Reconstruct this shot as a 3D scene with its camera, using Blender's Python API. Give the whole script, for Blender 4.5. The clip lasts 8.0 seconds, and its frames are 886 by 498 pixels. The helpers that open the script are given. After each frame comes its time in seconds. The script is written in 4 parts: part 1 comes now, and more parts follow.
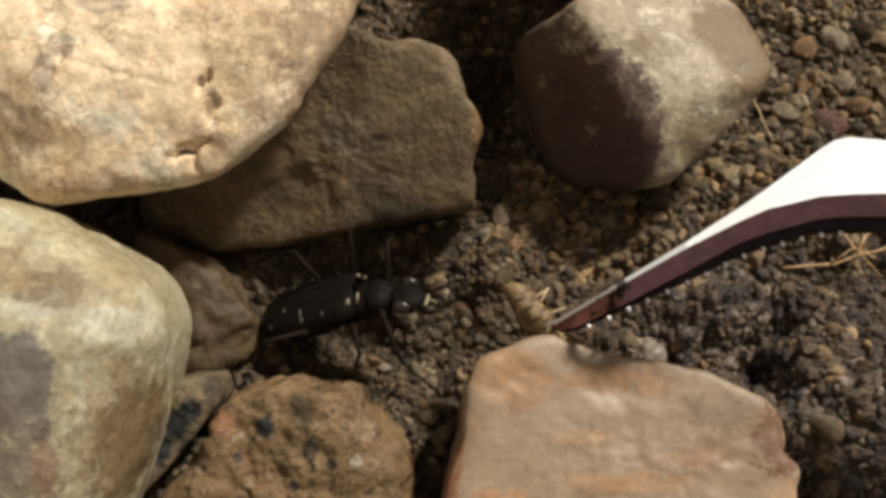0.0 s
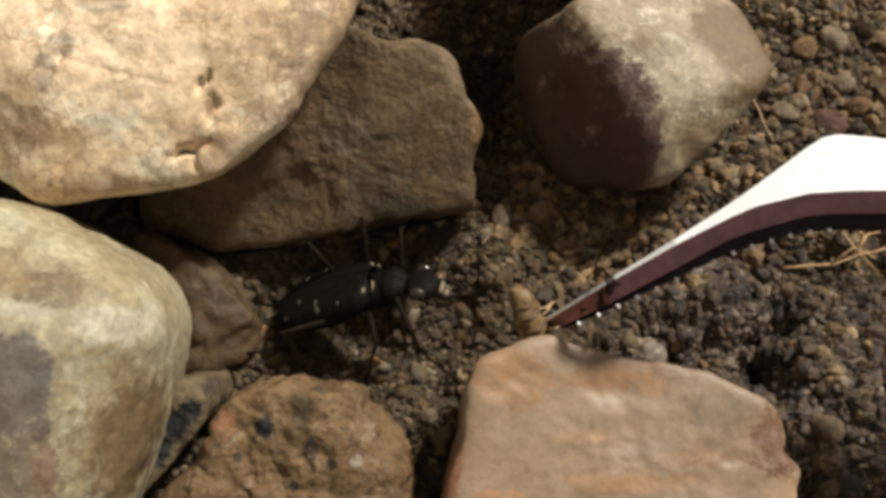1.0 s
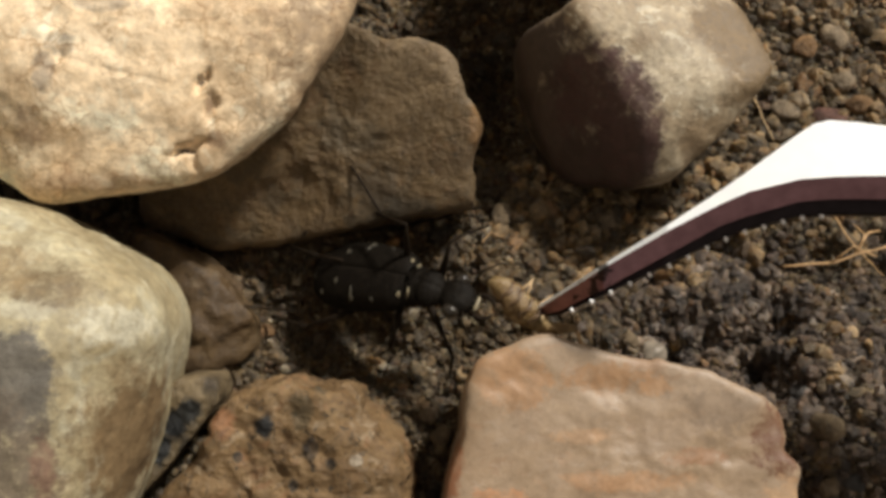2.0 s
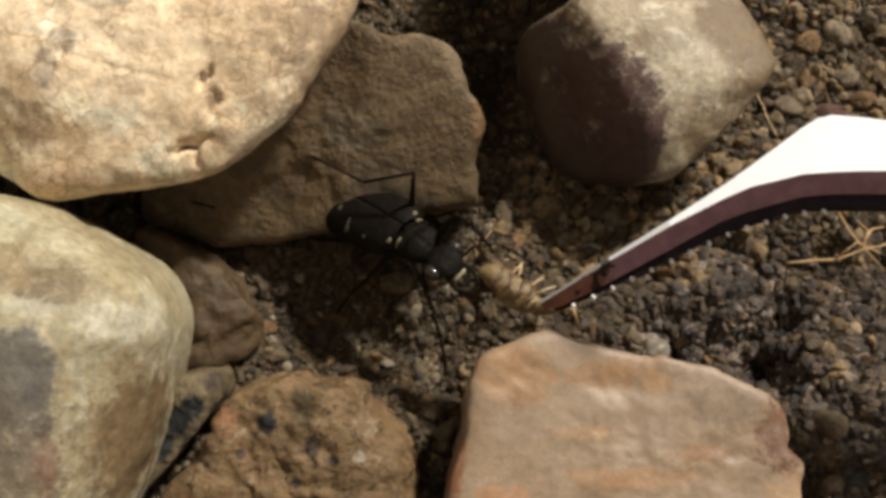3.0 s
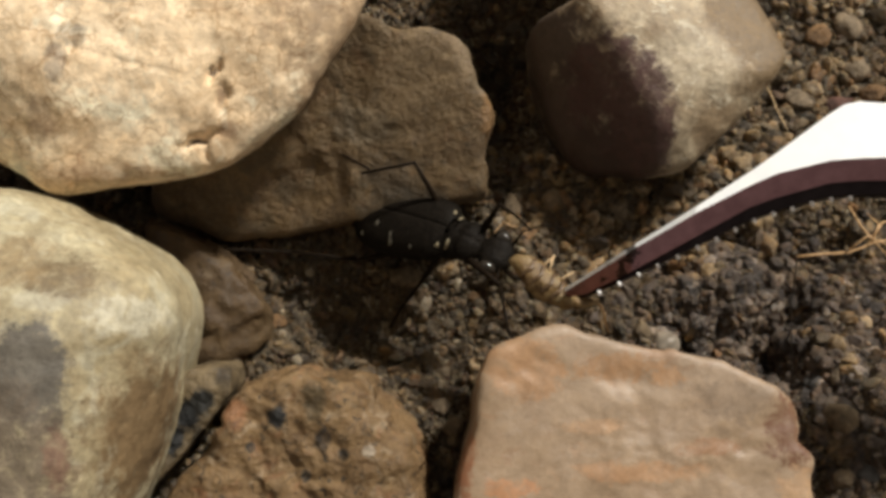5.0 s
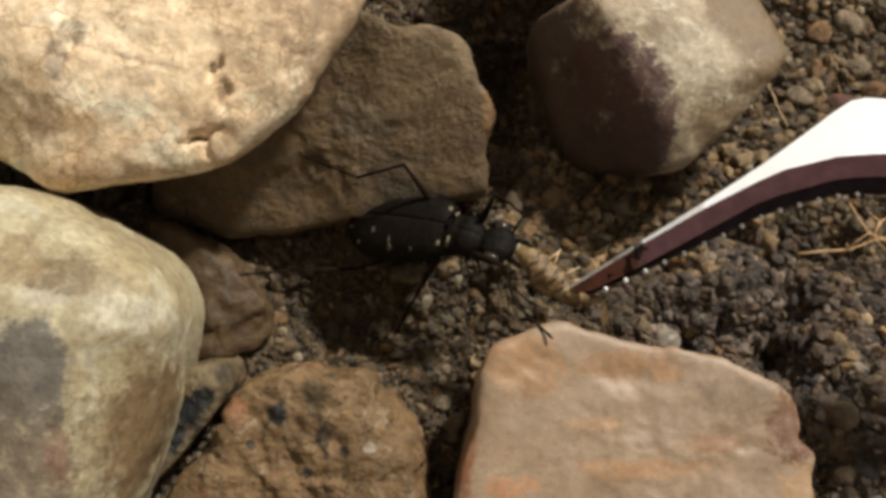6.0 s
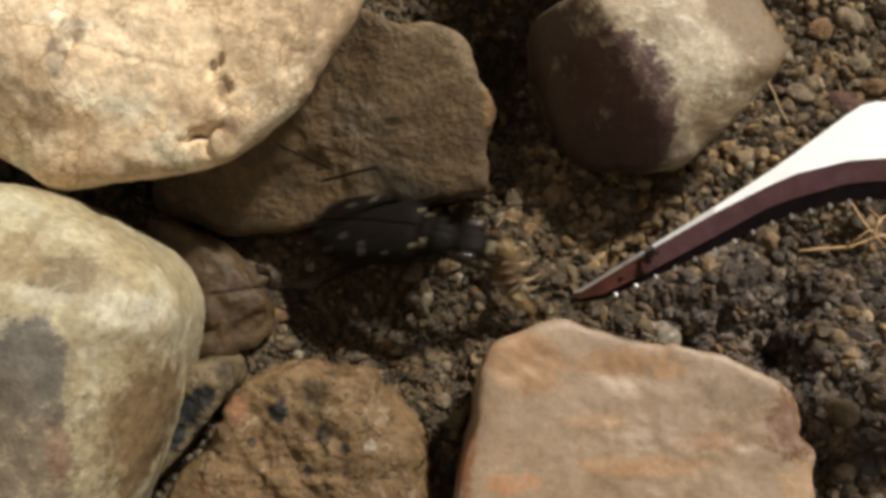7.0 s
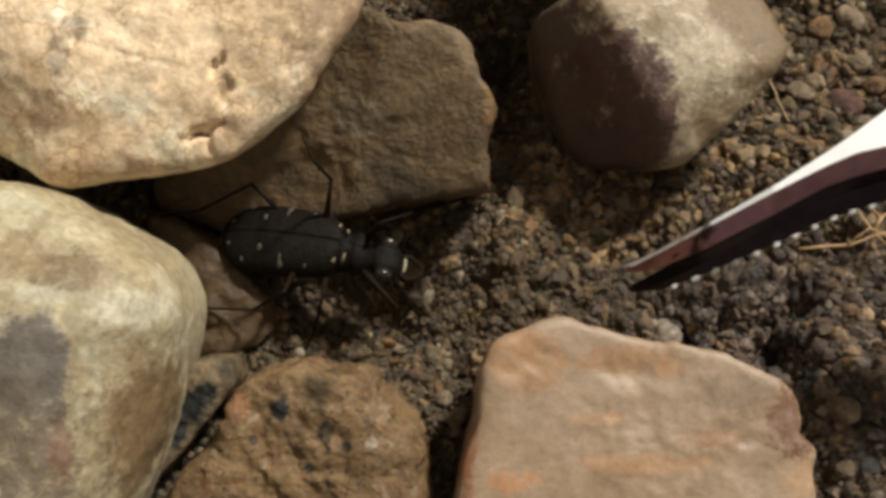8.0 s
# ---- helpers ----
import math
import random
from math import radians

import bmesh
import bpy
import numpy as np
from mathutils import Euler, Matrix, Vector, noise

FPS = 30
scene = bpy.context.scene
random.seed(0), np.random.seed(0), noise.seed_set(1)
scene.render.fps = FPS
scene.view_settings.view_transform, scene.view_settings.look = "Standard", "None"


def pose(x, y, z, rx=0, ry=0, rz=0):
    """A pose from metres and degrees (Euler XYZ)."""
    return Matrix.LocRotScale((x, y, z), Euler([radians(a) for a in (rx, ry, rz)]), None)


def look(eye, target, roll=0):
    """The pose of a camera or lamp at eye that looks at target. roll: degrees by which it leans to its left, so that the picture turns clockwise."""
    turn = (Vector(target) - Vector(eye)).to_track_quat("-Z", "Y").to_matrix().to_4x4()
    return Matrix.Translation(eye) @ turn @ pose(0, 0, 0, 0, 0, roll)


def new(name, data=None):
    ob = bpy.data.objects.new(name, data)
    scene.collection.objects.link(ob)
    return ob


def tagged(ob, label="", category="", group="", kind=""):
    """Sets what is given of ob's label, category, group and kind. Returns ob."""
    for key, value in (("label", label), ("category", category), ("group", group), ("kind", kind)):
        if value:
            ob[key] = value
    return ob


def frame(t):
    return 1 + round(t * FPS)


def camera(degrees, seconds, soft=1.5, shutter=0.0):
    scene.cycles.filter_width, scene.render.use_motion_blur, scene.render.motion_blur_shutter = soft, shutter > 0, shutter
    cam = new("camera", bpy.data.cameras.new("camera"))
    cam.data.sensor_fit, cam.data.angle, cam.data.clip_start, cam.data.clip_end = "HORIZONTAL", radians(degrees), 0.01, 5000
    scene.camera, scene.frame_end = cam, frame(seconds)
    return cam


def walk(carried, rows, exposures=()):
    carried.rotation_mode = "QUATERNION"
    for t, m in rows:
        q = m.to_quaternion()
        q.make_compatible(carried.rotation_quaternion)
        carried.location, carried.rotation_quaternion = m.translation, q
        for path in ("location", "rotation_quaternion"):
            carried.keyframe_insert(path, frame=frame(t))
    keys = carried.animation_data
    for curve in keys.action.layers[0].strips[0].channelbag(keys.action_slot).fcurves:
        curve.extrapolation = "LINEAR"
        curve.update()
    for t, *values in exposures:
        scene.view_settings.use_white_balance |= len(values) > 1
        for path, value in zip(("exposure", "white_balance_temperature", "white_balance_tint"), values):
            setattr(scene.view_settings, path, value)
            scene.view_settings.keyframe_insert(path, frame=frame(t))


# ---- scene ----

MM = 0.001
TILT = 22          # degrees by which the view leans from straight down
FAR = 0.092        # metres from the lens to the middle of the ground


def eye_pose(right, down, nearer, roll):
    """Camera over the sand: small turns in degrees, nearer in mm, roll in degrees."""
    base = pose(0, -FAR * math.sin(radians(TILT)), FAR * math.cos(radians(TILT)), TILT, 0, 0)
    return base @ pose(0, 0, -nearer * MM, -down, -right, roll)


# ---- camera ----
cam = camera(36, 8.0, soft=3.7, shutter=0.8)
walk(cam, [
    (0.0, eye_pose(0.209, -0.245, -0.35, 0.08)),
    (0.5, eye_pose(0.197, -0.280, -0.38, 0.07)),
    (1.0, eye_pose(0.209, -0.247, -0.31, 0.08)),
    (1.5, eye_pose(0.232, -0.240, -0.24, 0.05)),
    (3.0, eye_pose(0.102, -0.057, -0.06, 0.01)),
    (3.5, eye_pose(0.0, 0.0, 0.0, 0.0)),
    (4.0, eye_pose(-0.157, 0.069, 0.02, -0.03)),
    (4.5, eye_pose(-0.261, 0.150, -0.05, -0.03)),
    (6.0, eye_pose(-0.328, 0.323, -0.08, -0.04)),
    (6.5, eye_pose(-0.354, 0.406, -0.11, -0.07)),
    (7.0, eye_pose(-0.347, 0.425, -0.07, -0.10)),
    (7.5, eye_pose(-0.370, 0.468, -0.17, -0.12)),
    (8.0, eye_pose(-0.397, 0.515, -0.20, -0.10)),
], exposures=[(0.0, 0.0), (8.0, 0.0)])

# ---- light ----
world = bpy.data.worlds.new("room")
scene.world = world
world.use_nodes = True
sky = world.node_tree.nodes["Background"]
sky.inputs["Color"].default_value = (1.0, 0.88, 0.74, 1)
sky.inputs["Strength"].default_value = 0.29

sun = new("sun", bpy.data.lights.new("sun", "SUN"))
sun.data.energy = 5.0
sun.data.angle = radians(6)
sun.data.color = (1.0, 0.935, 0.83)
sun.matrix_world = look((0.522, 0.505, 0.83), (0, 0, 0))


# ---- materials ----
def node_mat(name):
    m = bpy.data.materials.new(name)
    m.use_nodes = True
    t = m.node_tree
    return m, t, t.nodes, t.links, t.nodes["Principled BSDF"]


def put(t, kind, **inputs):
    n = t.nodes.new(kind)
    for k, v in inputs.items():
        n.inputs[k].default_value = v
    return n


def ramp(t, stops):
    n = t.nodes.new("ShaderNodeValToRGB")
    e = n.color_ramp.elements
    while len(e) < len(stops):
        e.new(0.5)
    for el, (at, col) in zip(e, stops):
        el.position, el.color = at, (*col, 1)
    return n


def blend(t, a, b, fac, mode="MIX"):
    n = t.nodes.new("ShaderNodeMix")
    n.data_type, n.blend_type = "RGBA", mode
    for key, v in ((0, fac), (6, a), (7, b)):
        if isinstance(v, (int, float)):
            n.inputs[key].default_value = v
        elif isinstance(v, tuple):
            n.inputs[key].default_value = (*v, 1)
        else:
            t.links.new(v, n.inputs[key])
    return n.outputs[2]


def in_mm(t):
    c = t.nodes.new("ShaderNodeTexCoord")
    m = put(t, "ShaderNodeMapping", Scale=(1000, 1000, 1000))
    t.links.new(c.outputs["Object"], m.inputs["Vector"])
    return m.outputs["Vector"]


def noise_at(t, vec, scale, detail=4, rough=0.55, distort=0.0):
    n = put(t, "ShaderNodeTexNoise", Scale=scale, Detail=detail, Roughness=rough, Distortion=distort)
    t.links.new(vec, n.inputs["Vector"])
    return n.outputs["Fac"]


def stone_mat(name, stops, size=5.0, grain=0.5, veins=(), tints=(), relief=0.25, gloss=0.55, pits=0.0, stretch=(1, 1, 1), mottle=0.8, speckle=0.8, torn=1.0, cracks=0.0):
    """Rock: colours mixed by broad noise of about size mm, a fine grain, colour patches for marks and painted shade
    (centre mm, radius mm, colour, strength), veins (colour, size, strength).
    """
    m, t, nodes, links, bsdf = node_mat(name)
    vec = in_mm(t)
    long = put(t, "ShaderNodeMapping", Scale=stretch)
    links.new(vec, long.inputs["Vector"])
    broad = noise_at(t, long.outputs["Vector"], 1 / size, 6, 0.62, 0.6)
    r = ramp(t, stops)
    links.new(broad, r.inputs["Fac"])
    col = r.outputs["Color"]
    for colour, scale, strength, lo, hi in veins:
        v = noise_at(t, long.outputs["Vector"], 1 / scale, 5, 0.6, 1.2)
        k = ramp(t, [(lo, (0, 0, 0)), (hi, (strength,) * 3)])
        links.new(v, k.inputs["Fac"])
        col = blend(t, col, colour, k.outputs["Color"])
    wob = put(t, "ShaderNodeTexNoise", Scale=1.3, Detail=6.0, Roughness=0.75)
    links.new(vec, wob.inputs["Vector"])
    drift = put(t, "ShaderNodeTexNoise", Scale=0.42, Detail=4.0, Roughness=0.65)
    links.new(vec, drift.inputs["Vector"])
    patchy = ramp(t, [(0.36, (0.45, 0.45, 0.45)), (0.52, (1, 1, 1))])
    links.new(noise_at(t, vec, 0.9, 5, 0.7, 0.8), patchy.inputs["Fac"])
    for centre, radius, colour, strength in tints:
        off = put(t, "ShaderNodeVectorMath")
        off.operation = "SUBTRACT"
        links.new(vec, off.inputs[0])
        off.inputs[1].default_value = centre
        div = put(t, "ShaderNodeVectorMath")
        div.operation = "DIVIDE"
        links.new(off.outputs[0], div.inputs[0])
        div.inputs[1].default_value = radius if isinstance(radius, tuple) else (radius,) * 3
        length = put(t, "ShaderNodeVectorMath")
        length.operation = "LENGTH"
        links.new(div.outputs[0], length.inputs[0])
        span = max(radius[:2]) if isinstance(radius, tuple) else radius
        wander = 1.2 if span > 1.5 else 0.45
        ragged = torn * (1.5 if span < 1.5 else 1.5 * (1.5 / span) ** 0.35)
        add = put(t, "ShaderNodeMath")
        add.operation = "MULTIPLY_ADD"
        links.new(wob.outputs["Fac"], add.inputs[0])
        add.inputs[1].default_value = ragged
        loose = put(t, "ShaderNodeMath")
        loose.operation = "MULTIPLY_ADD"
        links.new(drift.outputs["Fac"], loose.inputs[0])
        loose.inputs[1].default_value = wander
        links.new(length.outputs["Value"], loose.inputs[2])
        links.new(loose.outputs[0], add.inputs[2])
        k = ramp(t, [(0.0, (strength,) * 3), ((0.75 + 0.5 * wander + 0.5 * ragged) * 0.33 - 0.05, (strength,) * 3), ((0.75 + 0.5 * wander + 0.5 * ragged) * 0.33 + 0.05, (0, 0, 0))])
        half = put(t, "ShaderNodeMath")
        half.operation = "MULTIPLY"
        links.new(add.outputs[0], half.inputs[0])
        half.inputs[1].default_value = 0.33
        links.new(half.outputs[0], k.inputs["Fac"])
        col = blend(t, col, colour, blend(t, k.outputs["Color"], patchy.outputs["Color"], 1.0 if strength < 1 else 0.0, "MULTIPLY"))
    warp = put(t, "ShaderNodeTexNoise", Scale=1.1, Detail=3.0)
    links.new(vec, warp.inputs["Vector"])
    bent = put(t, "ShaderNodeVectorMath")
    bent.operation = "MULTIPLY_ADD"
    links.new(warp.outputs["Color"], bent.inputs[0])
    bent.inputs[1].default_value = (1.6, 1.6, 1.6)
    links.new(vec, bent.inputs[2])
    for cell, low, high in ((2.2, 0.80, 1.10), (0.75, 0.82, 1.14)):
        crystal = put(t, "ShaderNodeTexVoronoi", Scale=1 / cell)
        links.new(bent.outputs[0], crystal.inputs["Vector"])
        tone = ramp(t, [(0.0, (low, low, low)), (1.0, (high, high, high))])
        links.new(crystal.outputs["Color"], tone.inputs["Fac"])
        col = blend(t, col, tone.outputs["Color"], mottle, "MULTIPLY")
    if cracks:
        for cell, width in ((3.4, 0.05), (1.3, 0.07)):
            seam = put(t, "ShaderNodeTexVoronoi", Scale=1 / cell)
            seam.feature = "DISTANCE_TO_EDGE"
            links.new(bent.outputs[0], seam.inputs["Vector"])
            line = ramp(t, [(0.0, (0.62, 0.52, 0.42)), (width, (1, 1, 1))])
            links.new(seam.outputs["Distance"], line.inputs["Fac"])
            here = ramp(t, [(0.42, (0, 0, 0)), (0.6, (cracks,) * 3)])
            links.new(noise_at(t, vec, 0.5 / cell, 4), here.inputs["Fac"])
            col = blend(t, col, line.outputs["Color"], here.outputs["Color"], "MULTIPLY")
    fine = noise_at(t, vec, 1 / grain, 5, 0.7)
    kf = ramp(t, [(0.25, (0.55, 0.53, 0.5)), (0.5, (0.95, 0.95, 0.95)), (0.75, (1.25, 1.24, 1.2))])
    links.new(fine, kf.inputs["Fac"])
    col = blend(t, col, kf.outputs["Color"], speckle, "MULTIPLY")
    if pits:
        pv = put(t, "ShaderNodeTexVoronoi", Scale=0.9)
        links.new(vec, pv.inputs["Vector"])
        kp = ramp(t, [(0.0, (0.35, 0.3, 0.25)), (0.12, (0.5, 0.45, 0.4)), (0.24, (1, 1, 1))])
        links.new(pv.outputs["Distance"], kp.inputs["Fac"])
        col = blend(t, col, kp.outputs["Color"], pits, "MULTIPLY")
    links.new(col, bsdf.inputs["Base Color"])
    rough = put(t, "ShaderNodeMapRange")
    links.new(fine, rough.inputs["Value"])
    rough.inputs["To Min"].default_value, rough.inputs["To Max"].default_value = gloss - 0.1, gloss + 0.3
    links.new(rough.outputs["Result"], bsdf.inputs["Roughness"])
    b1 = put(t, "ShaderNodeBump", Strength=relief, Distance=0.0004)
    links.new(fine, b1.inputs["Height"])
    b2 = put(t, "ShaderNodeBump", Strength=relief, Distance=0.0012)
    links.new(noise_at(t, vec, 0.55, 5, 0.6), b2.inputs["Height"])
    links.new(b1.outputs["Normal"], b2.inputs["Normal"])
    links.new(b2.outputs["Normal"], bsdf.inputs["Normal"])
    return m


def plain_mat(name, colour, rough=0.5, metal=0.0, vary=0.25, size=0.6, coat=0.0, bump=0.15, spec=0.5):
    m, t, nodes, links, bsdf = node_mat(name)
    vec = in_mm(t)
    n = noise_at(t, vec, 1 / size, 4)
    k = ramp(t, [(0.3, tuple(c * (1 - vary) for c in colour)), (0.7, tuple(min(1, c * (1 + vary)) for c in colour))])
    links.new(n, k.inputs["Fac"])
    links.new(k.outputs["Color"], bsdf.inputs["Base Color"])
    bsdf.inputs["Roughness"].default_value = rough
    bsdf.inputs["Metallic"].default_value = metal
    bsdf.inputs["Coat Weight"].default_value = coat
    bsdf.inputs["Specular IOR Level"].default_value = spec
    b = put(t, "ShaderNodeBump", Strength=bump, Distance=0.00015)
    links.new(noise_at(t, vec, 4, 3), b.inputs["Height"])
    links.new(b.outputs["Normal"], bsdf.inputs["Normal"])
    return m


def grain_mat(name, stops, rough=0.5, clump=1.6):
    """Sand: grains of mixed colours that run together in clumps, dusted with fines."""
    m, t, nodes, links, bsdf = node_mat(name)
    geo = t.nodes.new("ShaderNodeNewGeometry")
    r = ramp(t, stops)
    r.color_ramp.interpolation = "CONSTANT"
    links.new(geo.outputs["Random Per Island"], r.inputs["Fac"])
    vec = in_mm(t)
    mean = tuple(sum(c[1][k] for c in stops) / len(stops) for k in range(3))
    near = ramp(t, [(0.3, tuple(c * k for c, k in zip(mean, (0.28, 0.3, 0.34)))), (0.5, mean), (0.66, tuple(c * k for c, k in zip(mean, (2.5, 2.2, 1.7))))])
    links.new(noise_at(t, vec, 1 / clump, 5, 0.6, 0.8), near.inputs["Fac"])
    col = blend(t, r.outputs["Color"], near.outputs["Color"], 0.45)
    n = noise_at(t, vec, 2.4, 6, 0.75)
    k = ramp(t, [(0.32, (0.3, 0.27, 0.24)), (0.5, (0.9, 0.88, 0.86)), (0.66, (1.5, 1.48, 1.42))])
    links.new(n, k.inputs["Fac"])
    col = blend(t, col, k.outputs["Color"], 0.7, "MULTIPLY")
    links.new(col, bsdf.inputs["Base Color"])
    bsdf.inputs["Roughness"].default_value = rough
    bsdf.inputs["Specular IOR Level"].default_value = 0.4
    bsdf.inputs["Subsurface Weight"].default_value = 0.6
    bsdf.inputs["Subsurface Radius"].default_value = (1.0, 0.75, 0.45)
    bsdf.inputs["Subsurface Scale"].default_value = 0.0005
    b = put(t, "ShaderNodeBump", Strength=0.6, Distance=0.0003)
    links.new(n, b.inputs["Height"])
    links.new(b.outputs["Normal"], bsdf.inputs["Normal"])
    return m


SAND = [(0.0, (0.013, 0.009, 0.003)), (0.14, (0.046, 0.029, 0.014)), (0.28, (0.039, 0.029, 0.017)), (0.40, (0.062, 0.043, 0.020)), (0.54, (0.020, 0.013, 0.008)), (0.64, (0.086, 0.064, 0.036)),
        (0.74, (0.088, 0.043, 0.013)), (0.81, (0.138, 0.103, 0.057)), (0.89, (0.044, 0.016, 0.009)), (0.93, (0.230, 0.185, 0.125)), (0.97, (0.36, 0.31, 0.23))]
SOIL = [(0.0, (0.014, 0.009, 0.007)), (0.20, (0.038, 0.026, 0.020)), (0.38, (0.011, 0.007, 0.005)), (0.52, (0.060, 0.043, 0.034)), (0.66, (0.032, 0.018, 0.011)), (0.76, (0.105, 0.079, 0.064)), (0.88, (0.200, 0.160, 0.132)), (0.95, (0.36, 0.305, 0.26))]
M_sand = grain_mat("sand_grains", SAND)
M_coarse = grain_mat("coarse_grains", [(0.0, (0.112, 0.070, 0.030)), (0.2, (0.194, 0.138, 0.072)), (0.4, (0.077, 0.046, 0.023)), (0.52, (0.245, 0.179, 0.102)), (0.7, (0.174, 0.086, 0.032)), (0.8, (0.133, 0.102, 0.064)), (0.93, (0.347, 0.276, 0.184))])
M_soil = grain_mat("soil_crumbs", SOIL, 0.6, clump=2.6)
M_lumps = grain_mat("soil_lumps", [(0.0, (0.060, 0.041, 0.030)), (0.3, (0.110, 0.079, 0.060)), (0.55, (0.035, 0.022, 0.016)), (0.72, (0.090, 0.050, 0.026)), (0.84, (0.30, 0.235, 0.185))], 0.55)
M_ground = stone_mat("damp_sand", [(0.3, (0.038, 0.026, 0.013)), (0.55, (0.064, 0.045, 0.026)), (0.8, (0.098, 0.071, 0.042))], size=1.2, grain=0.35, relief=0.5, gloss=0.6)
M_cobble = stone_mat("tan_cobble", [(0.28, (0.491, 0.339, 0.203)), (0.44, (0.724, 0.548, 0.350)), (0.56, (0.889, 0.717, 0.498)), (0.72, (0.920, 0.887, 0.700))], size=5, grain=0.7, relief=0.16, speckle=0.75, cracks=0.9,
    veins=[((0.608, 0.438, 0.256), 0.9, 0.55, 0.57, 0.65), ((0.538, 0.365, 0.216), 3.2, 0.45, 0.56, 0.7), ((0.920, 0.910, 0.740), 2.2, 0.5, 0.58, 0.7), ((0.351, 0.255, 0.175), 1.3, 0.5, 0.66, 0.74)],
    tints=[((4.5, -3.6, 11), (0.3, 0.55, 5), (0.059, 0.037, 0.026), 0.9), ((4.9, -5.0, 11), (0.45, 1.0, 5), (0.233, 0.152, 0.095), 0.8), ((3.4, -7.7, 10), (1.0, 0.26, 5), (0.095, 0.061, 0.041), 0.9), ((5.4, -7.0, 10), (0.9, 0.8, 5), (0.292, 0.182, 0.107), 0.7),
        ((-3.4, -1.6, 11), (1.2, 0.9, 6), (0.233, 0.206, 0.175), 0.75), ((-4.4, -3.2, 11), (0.8, 1.5, 6), (0.269, 0.225, 0.183), 0.7), ((-1.2, 0.8, 11), (2.4, 0.7, 6), (0.351, 0.292, 0.229), 0.6), ((-5.6, -6.5, 10), (1.0, 1.6, 6), (0.386, 0.268, 0.175), 0.7),
        # Darker tan over the right end, browner along the lower edge.
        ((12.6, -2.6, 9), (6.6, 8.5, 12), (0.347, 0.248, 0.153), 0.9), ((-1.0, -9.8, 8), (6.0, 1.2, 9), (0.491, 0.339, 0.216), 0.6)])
M_flat = stone_mat("grey_brown_stone", [(0.3, (0.094, 0.058, 0.027)), (0.48, (0.129, 0.084, 0.039)), (0.7, (0.160, 0.105, 0.049))], size=3.5, grain=0.5, relief=0.42,
    veins=[((0.110, 0.059, 0.021), 0.8, 0.7, 0.58, 0.65), ((0.169, 0.121, 0.065), 0.6, 0.7, 0.6, 0.66), ((0.031, 0.022, 0.013), 0.45, 0.8, 0.62, 0.68), ((0.066, 0.053, 0.033), 2.4, 0.5, 0.5, 0.62), ((0.132, 0.069, 0.027), 4, 0.6, 0.56, 0.68), ((0.153, 0.111, 0.063), 1.1, 0.65, 0.6, 0.68), ((0.035, 0.022, 0.011), 0.7, 0.75, 0.66, 0.73)],
    # Paler at the upper right, darker low on the right side.
    tints=[((6.1, 5.5, 3.0), (5.2, 4.6, 8), (0.184, 0.129, 0.070), 0.85), ((3.1, 2.5, 3.0), (3.4, 3.0, 8), (0.174, 0.120, 0.063), 0.7), ((4.0, -4.4, 3), (4.2, 2.0, 5), (0.038, 0.030, 0.019), 0.8), ((2.6, -2.4, 3), (2.2, 1.8, 5), (0.070, 0.054, 0.036), 0.65), ((9.0, 1.6, 3), (1.0, 2.6, 5), (0.195, 0.105, 0.039), 0.7), ((1.0, 0.8, 3), (2.4, 1.5, 5), (0.087, 0.069, 0.043), 0.6)])
# Left-face shade is painted into this stone along with its maroon.
M_pebble = stone_mat("maroon_shaded_stone", [(0.3, (0.26, 0.19, 0.12)), (0.5, (0.36, 0.285, 0.19)), (0.72, (0.48, 0.405, 0.29))], size=3, grain=0.4, relief=0.22, gloss=0.5,
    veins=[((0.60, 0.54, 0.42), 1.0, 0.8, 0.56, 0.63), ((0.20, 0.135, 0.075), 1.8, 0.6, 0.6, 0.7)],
    # The first, ochre entry and the brown ones are shade; maroon ones are colour.
    tints=[((6.3, 1.9, 6.0), (4.6, 5.0, 8), (0.18, 0.125, 0.068), 1.0), ((2.0, -0.2, 6.0), (4.2, 2.6, 6), (0.58, 0.51, 0.39), 0.45), ((-7.6, 1.4, 4), (3.8, 3.4, 14), (0.078, 0.054, 0.040), 1.0), ((-7.8, -4.5, 4), (8.2, 9.2, 14), (0.078, 0.054, 0.040), 1.0), ((-2.5, -6.0, 4), (4.2, 4.2, 14), (0.062, 0.038, 0.028), 1.0), ((-4.0, -1.5, 6.0), (3.5, 3.8, 9), (0.075, 0.036, 0.030), 0.97), ((-1.7, -3.4, 6.0), (3.0, 4.6, 9), (0.075, 0.036, 0.030), 0.95), ((4.4, -4.4, 6.0), (3.5, 2.0, 6), (0.30, 0.21, 0.12), 0.6)])
